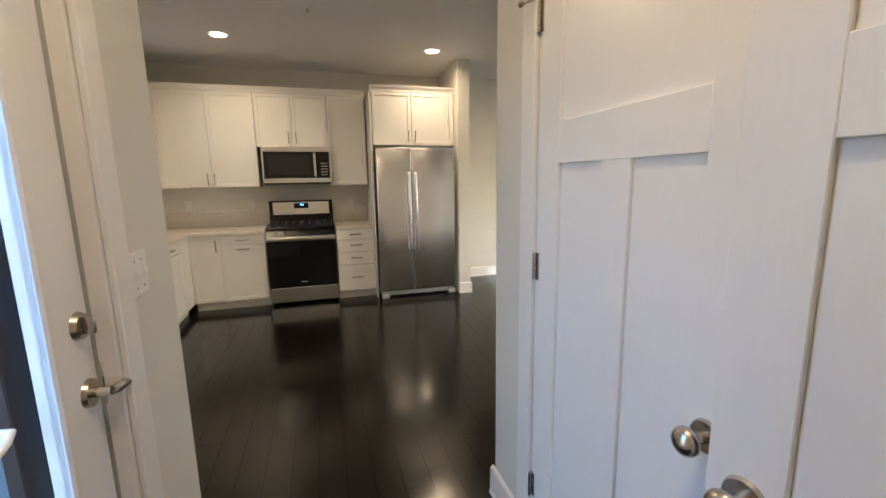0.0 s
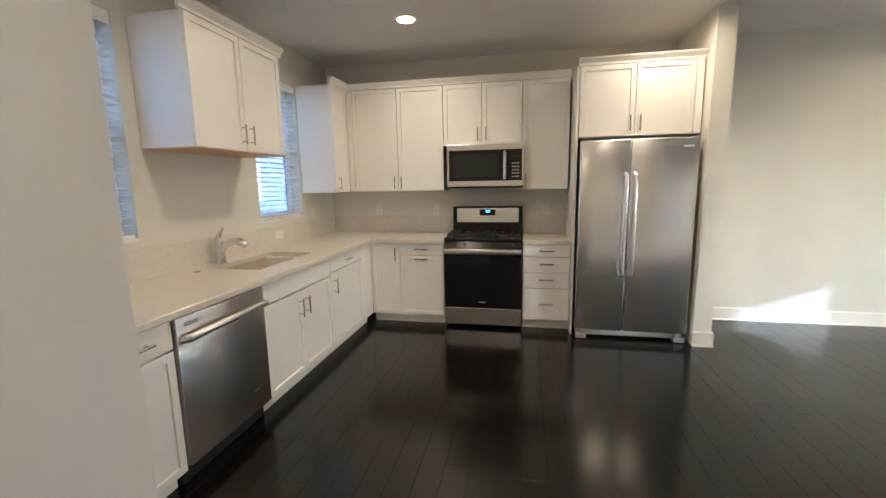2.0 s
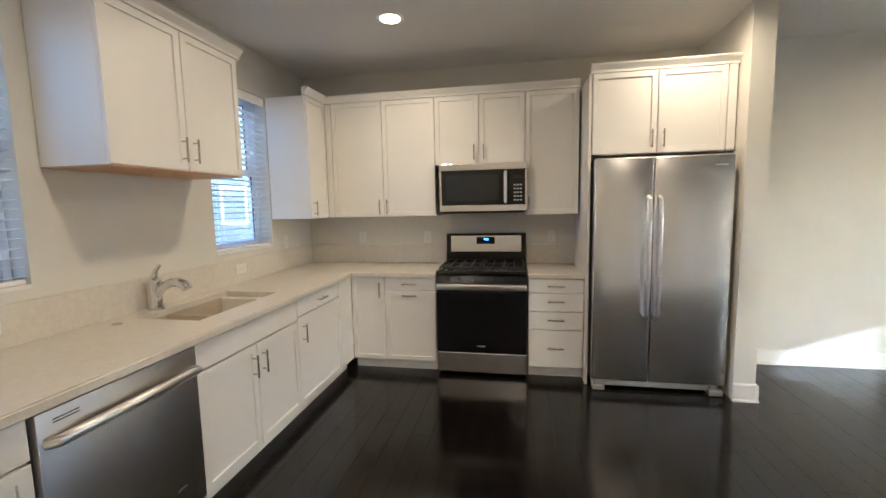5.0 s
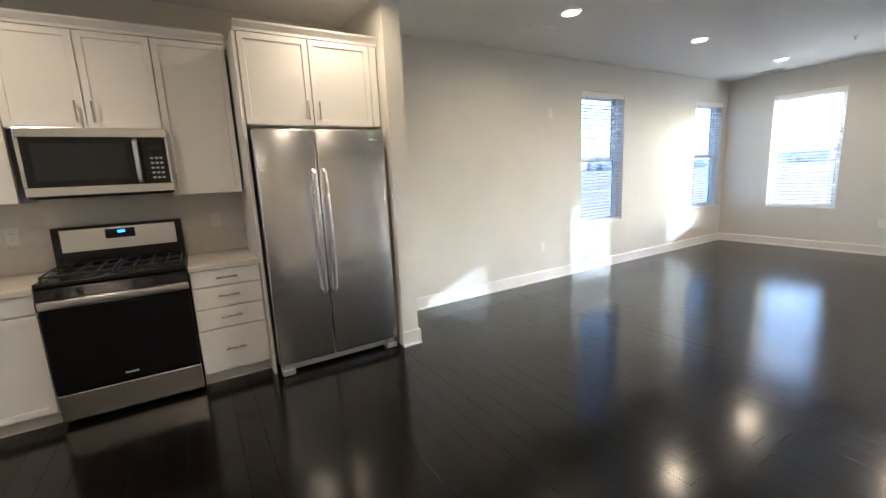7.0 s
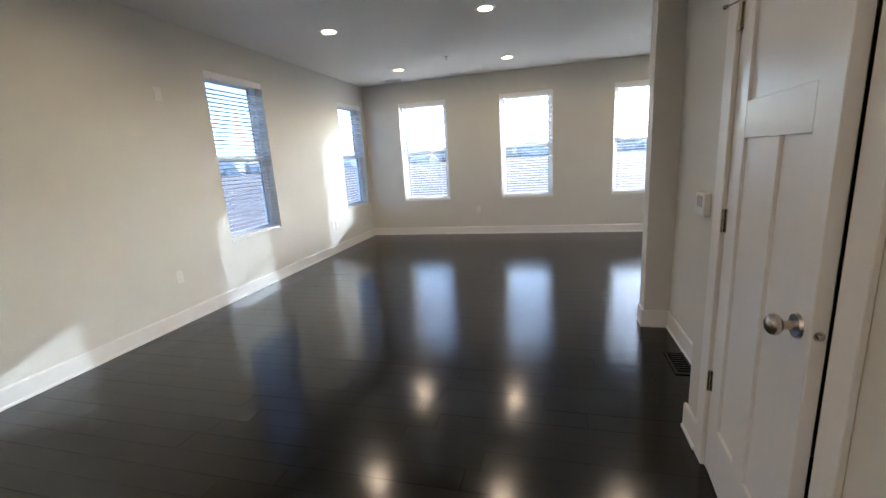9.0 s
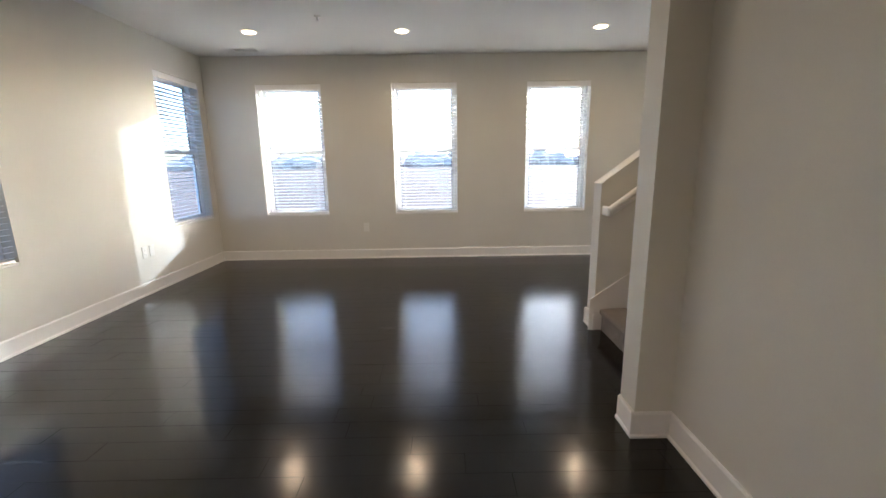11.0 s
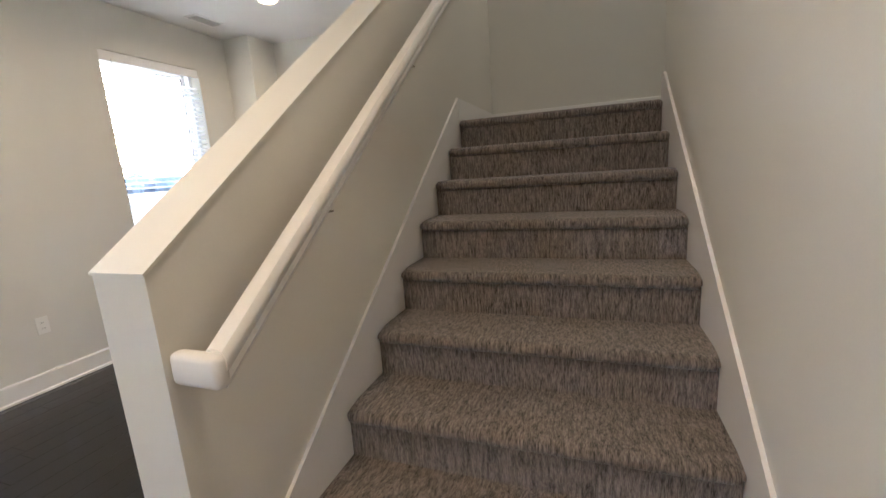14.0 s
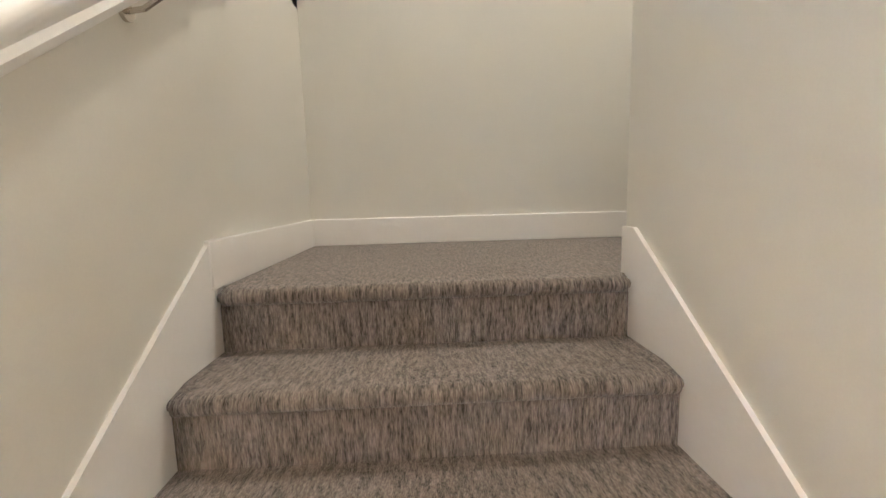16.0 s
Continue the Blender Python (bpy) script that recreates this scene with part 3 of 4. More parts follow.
# ---- kitchen cabinets ----
def shaker(parent, name, w, h, flat=False, rail_w=0.055):
    """A door or drawer front in its own plane: x across, z up, face towards -y, lower corner at the origin."""
    t = .02
    g = .0035
    if flat:
        return part(name, boxes((g, -t, g, w - g, 0, h - g), bevel=.003, seg=2), M_CAB, parent)
    bm = boxes((g, -t, g, w - g, 0, h - g))
    front = [f for f in bm.faces if f.normal.y < -.5]
    bmesh.ops.inset_region(bm, faces=front, thickness=rail_w, depth=0)
    bmesh.ops.inset_region(bm, faces=front, thickness=.003, depth=-.009)
    outer = [e for e in bm.edges if all(abs(v.co.y + t) < 1e-6 and (abs(v.co.x - g) < 1e-6 or abs(v.co.x - w + g) < 1e-6 or abs(v.co.z - g) < 1e-6 or abs(v.co.z - h + g) < 1e-6) for v in e.verts)]
    bmesh.ops.bevel(bm, geom=outer, offset=.0018, segments=1, affect='EDGES')
    return part(name, bm, M_CAB, parent)


def pull(parent, x, z, length=.13, upright=True):
    """A bar pull on two posts, in the front's plane."""
    bm = bmesh.new()
    d = Vector((0, 0, 1)) if upright else Vector((1, 0, 0))
    c = Vector((x, -.052, z))
    rod(bm, c - d * length / 2, c + d * length / 2, .006, seg=12)
    for s in (-1, 1):
        p = c + d * s * (length / 2 - .02)
        rod(bm, p, p + Vector((0, .033, 0)), .0048, seg=10)
    part("handle", bm, M_NICKEL, parent, "brushed nickel bar pull", smooth=True)


def cabinet(label, at, rz, w, depth, z0, z1, fronts, name="base_cabinet", group="", toe=False, crown=False, wood=False, body_top=None):
    """fronts: (x, z, w, h, kind, pull x, pull z, upright). Local: x across, face at y=0, body back to y=depth."""
    th = thing(name, label, "cabinet", at, group, rz)
    part("body", boxes((0.001, .001, z0, w - .001, depth, body_top or z1), bevel=.0015), M_CAB, th)
    if wood:
        part("underside", boxes((.002, -.0185, z0 - .006, w - .002, depth, z0 - .0005)), M_CABEDGE, th, "bare wood underside")
    if toe:
        part("toe_kick", boxes((.0, .055, 0.001, w, .07, z0 - .001)), M_CAB, th)
    for x, z, fw, fh, kind, px, pz, up in fronts:
        f = shaker(th, "drawer" if kind == "flat" else "door", fw, fh, kind == "flat")
        f.location = (x, 0, z)
        if px is not None:
            pull(f, px, pz, upright=up)
    if crown:
        out = [(.0, z1 + .001), (-.022, z1 + .001), (-.024, z1 + .018), (-.034, z1 + .03), (-.052, z1 + .05), (-.056, z1 + .062), (.0, z1 + .062)]
        part("crown_moulding", prism(out, "x", -crown if crown is not True else 0, w + (crown if crown is not True else 0)), M_CAB, th)
    return th


BT = 0.842   # top of the base units
BZ = 0.098
DF = .60     # body depth behind the fronts
FY = -0.622  # plane of the back run's body fronts
kb = "white shaker base cabinet under the quartz worktop"
G = "white kitchen cabinets"
cabinet("white shaker corner base cabinet with one narrow door", (-.757, FY, 0), 0, .307, DF, BZ, BT, [(0, BZ, .307, BT - BZ, "door", .265, .63, True)], group=G, toe=True)
cabinet("white base cabinet with a drawer over a shaker door", (-.45, FY, 0), 0, .453, DF, BZ, BT, [(0, .722, .453, BT - .722, "flat", .226, .06, False), (0, BZ, .453, .62, "door", .226, .585, False)], group=G, toe=True)
cabinet("white base cabinet with four stacked drawers", (.772, FY, 0), 0, .438, DF, BZ, BT, [(0, .722, .438, .12, "flat", .219, .06, False), (0, .57, .438, .15, "flat", .219, .085, False), (0, .418, .438, .15, "flat", .219, .085, False), (0, BZ, .438, .318, "flat", .219, .17, False)], group=G, toe=True)
FX = -0.775  # plane of the west run's body fronts; local x runs to +y
W_ = lambda y: (FX, y, 0)
cabinet("white blank corner filler cabinet", W_(-.905), 90, .262, DF, BZ, BT, [(0, BZ, .262, BT - BZ, "flat", None, 0, True)], group=G, toe=True)
cabinet("white base cabinet with a drawer over a shaker door", W_(-1.555), 90, .65, DF, BZ, BT, [(0, .722, .65, .12, "flat", .325, .06, False), (0, BZ, .65, .62, "door", .06, .50, True)], group=G, toe=True)
cabinet("white sink base cabinet with two shaker doors", W_(-2.44), 90, .885, DF, BZ, BT, [(0, .70, .885, .142, "flat", None, 0, False), (0, BZ, .4425, .598, "door", .40, .48, True), (.4425, BZ, .4425, .598, "door", .045, .48, True)], group=G, toe=True, body_top=.58)
sb = cabinet("white base cabinet with a wide drawer over two doors", W_(-4.015), 90, .925, DF, BZ, BT, [(0, .70, .925, .142, "flat", .74, .07, False), (0, BZ, .515, .598, "door", .475, .48, True), (.515, BZ, .41, .598, "door", .045, .48, True)], group=G, toe=True)

pull([o for o in sb.children if o.name.startswith("drawer")][0], .365, .07, upright=False)
UY, UB, UT = -0.345, 1.352, 2.39
ku = "tall white shaker wall cabinet above the worktop"
cabinet("white two-door wall cabinet beside the window corner", (-1.067, UY, 0), 0, 1.032, .34, UB, UT, [(.0, UB, .062, UT - UB, "flat", None, 0, True), (.062, UB, .485, UT - UB, "door", .45, .09, True), (.547, UB, .485, UT - UB, "door", .035, .09, True)], "wall_cabinet", G, crown=True)
cabinet("white short wall cabinet above the microwave", (-.035, UY, 0), 0, .785, .34, 1.80, UT, [(0, 1.80, .3925, UT - 1.80, "door", .35, .10, True), (.3925, 1.80, .3925, UT - 1.80, "door", .04, .10, True)], "wall_cabinet", G, crown=True)
cabinet("white single-door wall cabinet beside the microwave", (.75, UY, 0), 0, .445, .34, UB, UT, [(0, UB, .445, UT - UB, "door", .035, .09, True)], "wall_cabinet", G, crown=True)
UX = -1.085
cabinet("white narrow corner wall cabinet beside the window", (UX, -.70, 0), 90, .334, .36, UB, UT, [(0, UB, .334, UT - UB, "door", .05, .09, True)], "wall_cabinet", G, crown=.03)
cabinet("white two-door wall cabinet hung high over the sink", (UX, -2.475, 0), 90, .90, .36, 1.655, UT, [(0, 1.655, .45, UT - 1.655, "door", .41, .11, True), (.45, 1.655, .45, UT - 1.655, "door", .04, .11, True)], "wall_cabinet", G, crown=.03, wood=True)
cabinet("white wall cabinet at the end of the counter", (UX, -4.015, 0), 90, .62, .36, 1.375, UT, [(0, 1.375, .58, UT - 1.375, "door", .04, .09, True)], "wall_cabinet", G, crown=.03)
cabinet("white two-door cabinet above the refrigerator", (1.235, -.69, 0), 0, .975, .685, 1.80, UT, [(0, 1.80, .455, UT - 1.80, "door", .415, .10, True), (.455, 1.80, .455, UT - 1.80, "door", .04, .10, True), (.91, 1.80, .062, UT - 1.80, "flat", None, 0, True)], "wall_cabinet", G, crown=.012)
solid("cabinet_end", boxes((1.2115, -.705, .001, 1.2325, -.002, UT), bevel=.0015), M_CAB, "tall white end board beside the refrigerator", "cabinet", kind="")

# worktop with a cut-out for the sink, and its upstand
CT, CB = .878, .8435
SY0, SY1, SX0, SX1 = -2.20, -1.50, -1.32, -.93
wt = thing("worktop", "speckled off-white quartz worktop with a low upstand", "worktop")
ex = -.745
part("slab", boxes((XW + .001, SY1, CB, ex, -.003, CT), (XW + .001, SY0, CB, SX0, SY1, CT), (SX1, SY0, CB, ex, SY1, CT), (XW + .001, -4.018, CB, ex, SY0, CT), bevel=0), M_COUNTER, wt)
part("slab", boxes((ex, -.66, CB, .008, -.003, CT)), M_COUNTER, wt)
part("slab", boxes((.770, -.66, CB, 1.2105, -.003, CT), bevel=.002), M_COUNTER, wt)
part("slab_nosing", boxes((ex - .0005, -4.018, CB - .004, ex + .006, -.6665, CT - .004), bevel=.003), M_COUNTER, wt)
part("slab_nosing", boxes((ex + .006, -.6665, CB - .004, .008, -.660, CT - .004), bevel=.003), M_COUNTER, wt)
part("upstand", boxes((XW + .001, -4.018, CT, XW + .014, -.015, 1.065), bevel=.002), M_COUNTER, wt)
part("upstand", boxes((XW + .001, -.014, CT, .008, -.001, 1.065), bevel=.002), M_COUNTER, wt)
part("upstand", boxes((.770, -.014, CT, 1.2105, -.001, 1.065), bevel=.002), M_COUNTER, wt)
sink = thing("sink", "beige composite double-bowl undermount sink", "sink", (SX0, SY0, 0))
sw_, sl_ = SX1 - SX0, SY1 - SY0


def bowl(y0, y1, depth):
    t = .012
    z0 = CB - depth
    return boxes((-t, y0 - t, z0 - t, sw_ + t, y1 + t, z0), (-t, y0 - t, z0, 0, y1 + t, CB - .001), (sw_, y0 - t, z0, sw_ + t, y1 + t, CB - .001), (0, y0 - t, z0, sw_, y0, CB - .001), (0, y1, z0, sw_, y1 + t, CB - .001))


part("bowl", bowl(0.013, .20, .15), M_SINK, sink)
part("bowl", bowl(.232, sl_ - .013, .2), M_SINK, sink)
for yy, zz in ((.10, .15), (.46, .2)):
    bm = rod(bmesh.new(), (sw_ / 2, yy, CB - zz + .0005), (sw_ / 2, yy, CB - zz + .004), .042, .038, 24)
    part("drain", bm, M_CHROME, sink, smooth=True)

fa = thing("faucet", "chrome single-lever pull-out kitchen faucet", "faucet", (-1.375, -2.01, CT))
bm = rod(bmesh.new(), (0, 0, 0), (0, 0, .012), .032, .029, 24)
rod(bm, (0, 0, .012), (0, 0, .12), .030, .027, 24)
ball(bm, (0, 0, .122), .0275)
part("body", bm, M_CHROME, fa, smooth=True)
part("spout", tube([(.006, 0, .065), (.04, 0, .098), (.085, 0, .122), (.125, 0, .125), (.155, 0, .112), (.165, 0, .095)], [.019, .0195, .02, .022, .023, .021]), M_CHROME, fa, smooth=True)
part("lever", tube([(0, 0, .125), (.004, 0, .155), (.016, 0, .18), (.036, 0, .197)], [.02, .013, .010, .007]), M_CHROME, fa, smooth=True)
fa.scale = (1.3, 1.3, 1.3)
bm = rod(bmesh.new(), (-1.31, -2.31, CT), (-1.31, -2.31, CT + .006), .024, .021, 20)
solid("hole_cover", bm, M_CHROME, "small round metal cover on the worktop", "cover", kind="", smooth=True)


# ---- appliances ----
rg = thing("range", "freestanding stainless steel and black gas range", "stove", (.010, -.67, 0))
RW = .755
part("body", boxes((.002, .035, .03, RW - .002, .64, .88), bevel=.003), M_BLACK, rg)
part("storage_drawer", boxes((.003, 0.002, .032, RW - .003, .034, .205), bevel=.006, seg=2), M_STEEL, rg, "stainless steel bottom drawer")
od = part("oven_door", boxes((.003, -.006, .212, RW - .003, .034, .735), bevel=.006, seg=2), M_OVEN, rg, "black glass oven door")
part("door_trim", boxes((.002, -.016, .738, RW - .002, .03, .792), bevel=.012, seg=3), M_BRIGHT, od, "stainless steel handle band", smooth=True)
part("logo", boxes((RW / 2 - .035, -.008, .262, RW / 2 + .035, -.0062, .272), bevel=.0005), M_GREY, od)
part("control_panel", prism([(-.004, .795), (.03, .872), (.05, .872), (.05, .795)], "x", .003, RW - .003), M_BLACK, rg)
for fx in (.14, .27, .63, .76, .88):
    bm = rod(bmesh.new(), (RW * fx, .014, .834), (RW * fx, -.02, .842), .021, .018, 20)
    bx(bm, RW * fx - .004, -.026, .826, RW * fx + .004, -.016, .858, .002)
    part("burner_knob", bm, M_BLACK, rg, smooth=True)
part("cooktop", boxes((.001, .0, .873, RW - .001, .565, .900), bevel=.006, seg=2), M_BLACK, rg)
for gx in (.02, .385):
    rows = [(gx, .06 + .0, .918, gx + .35, .07, .93), (gx, .53, .918, gx + .35, .54, .93), (gx, .07, .918, gx + .01, .53, .93), (gx + .34, .07, .918, gx + .35, .53, .93), (gx + .01, .295, .918, gx + .34, .305, .93), (gx + .17, .07, .918, gx + .18, .53, .93),
            (gx + .08, .07, .918, gx + .09, .53, .929), (gx + .26, .07, .918, gx + .27, .53, .929)]
    rows += [(gx + a, b, .899, gx + a + .012, b + .012, .92) for a in (0, .338) for b in (.06, .528)]
    part("grate", boxes(*rows, bevel=.002), M_BLACKM, rg, "black cast iron grate")
for bxx, byy in ((.19, .18), (.19, .42), (.56, .18), (.56, .42)):
    part("burner", rod(rod(bmesh.new(), (bxx, byy, .899), (bxx, byy, .908), .045, .04, 20), (bxx, byy, .908), (bxx, byy, .915), .032, .03, 20), M_BLACKM, rg, smooth=True)
bg = part("backguard", prism([(.555, .88), (.570, 1.165), (.585, 1.172), (.64, 1.172), (.64, .88)], "x", .002, RW - .002), M_BLACK, rg, "black backguard")
bm = boxes((.045, 0, 1.00, RW - .045, .004, 1.155), bevel=.002)
bmesh.ops.rotate(bm, verts=bm.verts, cent=(0, 0, 1.0), matrix=Matrix.Rotation(radians(-3.0), 3, 'X'))
bmesh.ops.translate(bm, verts=bm.verts, vec=(0, .5555, 0))
part("console", bm, M_STEEL, bg, "brushed steel console")
part("display", boxes((RW / 2 - .085, .549, 1.075, RW / 2 + .085, .5585, 1.14), bevel=.002), M_BLACK, bg)
for k, dx in enumerate((-.022, -.008, .008, .022)):
    if k != 0:
        part("clock_digit", boxes((RW / 2 + dx - .004, .5475, 1.112, RW / 2 + dx + .004, .5485, 1.127)), M_CLOCK, bg)

mw = thing("microwave", "over-range stainless microwave with black glass door", "microwave", (.010, -.415, 1.375))
part("body", boxes((.001, .03, .004, RW - .001, .41, .424), bevel=.003), M_BLACK, mw)
part("top_band", boxes((0, 0, .366, RW, .03, .425), bevel=.004, seg=2), M_STEEL, mw)
part("bottom_band", boxes((0, 0, .012, RW, .03, .068), bevel=.004, seg=2), M_STEEL, mw)
md = part("door", boxes((.0, .001, .07, .60, .03, .364), bevel=.003), M_BLACK, mw, "black glass door")
part("window", boxes((.06, -.0005, .105, .52, .0015, .33), bevel=.0004), M_MWGLASS, md)
part("door_edge", boxes((-.0005, -.001, .07, .018, .005, .364), bevel=.001), M_STEEL, md)
part("handle", tube([(.575, .002, .09), (.575, -.03, .10), (.575, -.034, .22), (.575, -.03, .335), (.575, .002, .345)], .014, 12), M_BRIGHT, md, "bright steel bar handle", smooth=True)
part("control_panel", boxes((.602, .001, .07, RW, .03, .364), bevel=.003), M_BLACK, mw)
part("display", boxes((.64, -.0005, .29, .715, .0012, .315)), M_MWGLASS, mw)
for r in range(5):
    for c in range(3):
        part("button", boxes((.645 + c * .026, -.0002, .10 + r * .032, .662 + c * .026, .0012, .112 + r * .032)), M_GREY, mw)
part("edge_strip", boxes((RW - .014, -.001, .07, RW, .005, .364), bevel=.001), M_STEEL, mw)
part("vent_grille", boxes((.02, .04, -.004, RW - .02, .36, .004), bevel=.001), M_BLACKM, mw)

fr = thing("refrigerator", "side-by-side stainless steel refrigerator with long bar handles", "refrigerator", (1.247, -.805, 0))
FW = .936
part("body", boxes((.012, .07, .03, FW - .012, .76, 1.755), bevel=.004), M_GREY, fr, "grey cabinet body")
for a, b, hx in ((0, .405, .372), (.411, FW, .446)):
    dr = part("door", boxes((a, 0, .085, b, .062, 1.765), bevel=.012, seg=3), M_STEEL, fr, "brushed stainless door", smooth=True)
    part("handle", tube([(hx, .002, .59), (hx, -.035, .61), (hx, -.050, .80), (hx, -.054, 1.03), (hx, -.050, 1.27), (hx, -.035, 1.46), (hx, .002, 1.48)], .0155, 12), M_BRIGHT, dr, "bright steel bar handle", smooth=True)
part("logo", boxes((FW - .13, -.0018, 1.685, FW - .055, .002, 1.697), bevel=.0005), M_GREY, fr)
gr = part("grille", boxes((.06, .045, .028, FW - .06, .07, .082), bevel=.003), M_GREY, fr)
for a in (.01, FW - .10):
    part("foot", boxes((a, .0, .004, a + .09, .09, .045), (a + .01, .02, .045, a + .06, .07, .08), bevel=.006, seg=2), M_GREY, fr, "grey levelling foot")
# black strip that stands for the shade in the gap under the body
part("toe_gap", boxes((.10, .10, .003, FW - .10, .12, .03)), M_BLACKM, fr)

dw = thing("dishwasher", "stainless steel dishwasher with a curved bar handle", "dishwasher", (FX - .004, -3.083, 0), rz=90)
part("body", boxes((.004, .02, .10, .636, .58, .838)), M_BLACKM, dw)
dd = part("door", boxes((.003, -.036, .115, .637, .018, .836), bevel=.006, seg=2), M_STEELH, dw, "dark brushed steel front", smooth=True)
part("handle", tube([(.03, -.036, .735), (.04, -.070, .742), (.16, -.088, .750), (.32, -.094, .752), (.48, -.088, .750), (.60, -.070, .742), (.61, -.036, .735)], .020, 12), M_BRIGHT, dd, "bright curved bar handle", smooth=True)
part("vent_slots", boxes((.05, -.0372, .79, .13, -.0355, .794), (.05, -.0372, .80, .13, -.0355, .804)), M_BLACKM, dd)
part("logo", boxes((.48, -.0372, .235, .53, -.0355, .247), bevel=.0004), M_BRIGHT, dd)
part("toe_panel", boxes((.005, .03, .004, .635, .05, .098)), M_BLACKM, dw)


# ---- lamps and small fixtures ----
LAMPS = [(-.178, -1.13), (1.849, -1.10), (3.88, -1.13), (5.89, -1.17), (8.0, -1.16), (-.178, -2.80), (1.849, -2.80), (5.90, -2.81), (8.03, -2.80), (7.93, -6.87), (7.96, -4.94), (5.98, -4.2), (.71, -5.15)]
proto = thing("recessed_light", "round recessed ceiling light with white trim, switched on", "ceiling light", (*LAMPS[0], CH), "recessed ceiling lights")
bm = rod(bmesh.new(), (0, 0, -.001), (0, 0, -.007), .095, .088, 40)
part("trim_ring", bm, M_TRIM, proto, smooth=True)
bm = rod(bmesh.new(), (0, 0, -.0072), (0, 0, -.0105), .070, .066, 40)
part("diffuser", bm, M_LAMP, proto, "glowing warm diffuser", smooth=True)
for i, (x, y) in enumerate(LAMPS):
    if i:
        copy_thing(proto, pose(x, y, CH))
    ld = bpy.data.lights.new("lamp_light", 'AREA')
    ld.shape, ld.size, ld.energy, ld.color = 'DISK', 0.15, LAMP_W, (1.0, 0.65, 0.34)
    ld.spread = radians(164)
    lo = new("lamp_light", ld)
    lo.matrix_world = pose(x, y, CH - .012)


# unseen fill lamps, added to brighten the stairwell; copied from the recessed lights
for x, y in ((5.68, -6.7), (4.45, -7.0)):
    copy_thing(proto, pose(x, y, UP))
    ld = bpy.data.lights.new("lamp_light", 'AREA')
    ld.shape, ld.size, ld.energy, ld.color = 'DISK', 0.13, STAIR_FILL_W, (1.0, 0.80, 0.58)
    lo = new("lamp_light", ld)
    lo.matrix_world = pose(x, y, UP - .012)


def plate(label, at, rz, kind, horizontal=False):
    """A wall plate: local x across, face towards -y."""
    w, h = (.118, .075) if horizontal else (.072, .118)
    if kind == "switch2":
        w, h = .118, .118
    th = thing("switch_plate" if "switch" in kind else "wall_outlet", label, "switch" if "switch" in kind else "outlet", at, "", rz)
    part("cover", boxes((-w / 2, -.006, -h / 2, w / 2, 0, h / 2), bevel=.0025, seg=2), M_PLASTIC, th)
    if kind == "outlet":
        for s in (-.02, .02):
            cx, cz = (s, 0) if horizontal else (0, s)
            soc = part("socket", boxes((cx - .015, -.0075, cz - .0135, cx + .015, -.0055, cz + .0135), bevel=.001), M_PLASTIC, th)
            a, b = ((cz - .006, cz + .004), (cx - .006, cx + .006))
            part("slot", boxes((b[0] - .001, -.0079, a[0], b[0] + .001, -.0074, a[1]), (b[1] - .001, -.0079, a[0], b[1] + .001, -.0074, a[1])), M_BLACKM, soc)
    elif kind in ("switch2", "switch"):
        for cx in ((-.023, .023) if kind == "switch2" else (0,)):
            part("toggle", boxes((cx - .005, -.019, -.003, cx + .005, -.005, .012), bevel=.002), M_PLASTIC, th)
            for sz in (.036, -.036):
                part("screw", rod(bmesh.new(), (cx, -.006, sz), (cx, -.0072, sz), .0035, seg=10), M_GREY, th)
    return th


plate("white double toggle switch plate on the entry wall", (HX0, -4.285, 1.16), 90, "switch2")
plate("white toggle switch plate on the stair wall", (ST0, -4.16, 1.10), 90, "switch")
plate("white outlet low on the cream wall", (4.585, YN, .45), 0, "outlet")
plate("white blank cable plate high on the cream wall", (4.73, YN, 2.08), 0, "blank")
plate("white outlet low on the cream wall between windows", (7.45, YN, .45), 0, "outlet")
plate("white outlet low on the cream wall between windows", (7.56, YN, .45), 0, "blank")
plate("white outlet under the east windows", (XE, -2.13, .45), -90, "outlet")
plate("white outlet under the east windows", (XE, -5.46, .45), -90, "outlet")
for x in (-.88, -.20, 1.0):
    plate("white outlet above the quartz upstand", (x, YK, 1.135), 0, "outlet")
plate("white horizontal outlet in the upstand", (XW + .014, -2.76, .985), 90, "outlet", True)
plate("white horizontal outlet in the upstand", (XW + .014, -1.17, .985), 90, "outlet", True)
plate("white outlet in the kitchen corner", (XW, -.50, 1.13), 90, "outlet")

tst = thing("thermostat", "white wall thermostat with a grey display", "thermostat", (3.62, YC, 1.12), rz=180)
part("case", boxes((-.055, -.028, -.05, .055, 0, .05), bevel=.006, seg=3), M_PLASTIC, tst, smooth=True)
part("display", boxes((-.028, -.0295, -.012, .036, -.027, .036), bevel=.001), M_GREY, tst)
part("button", boxes((-.046, -.0295, .004, -.036, -.027, .028), bevel=.001), M_PLASTIC, tst)


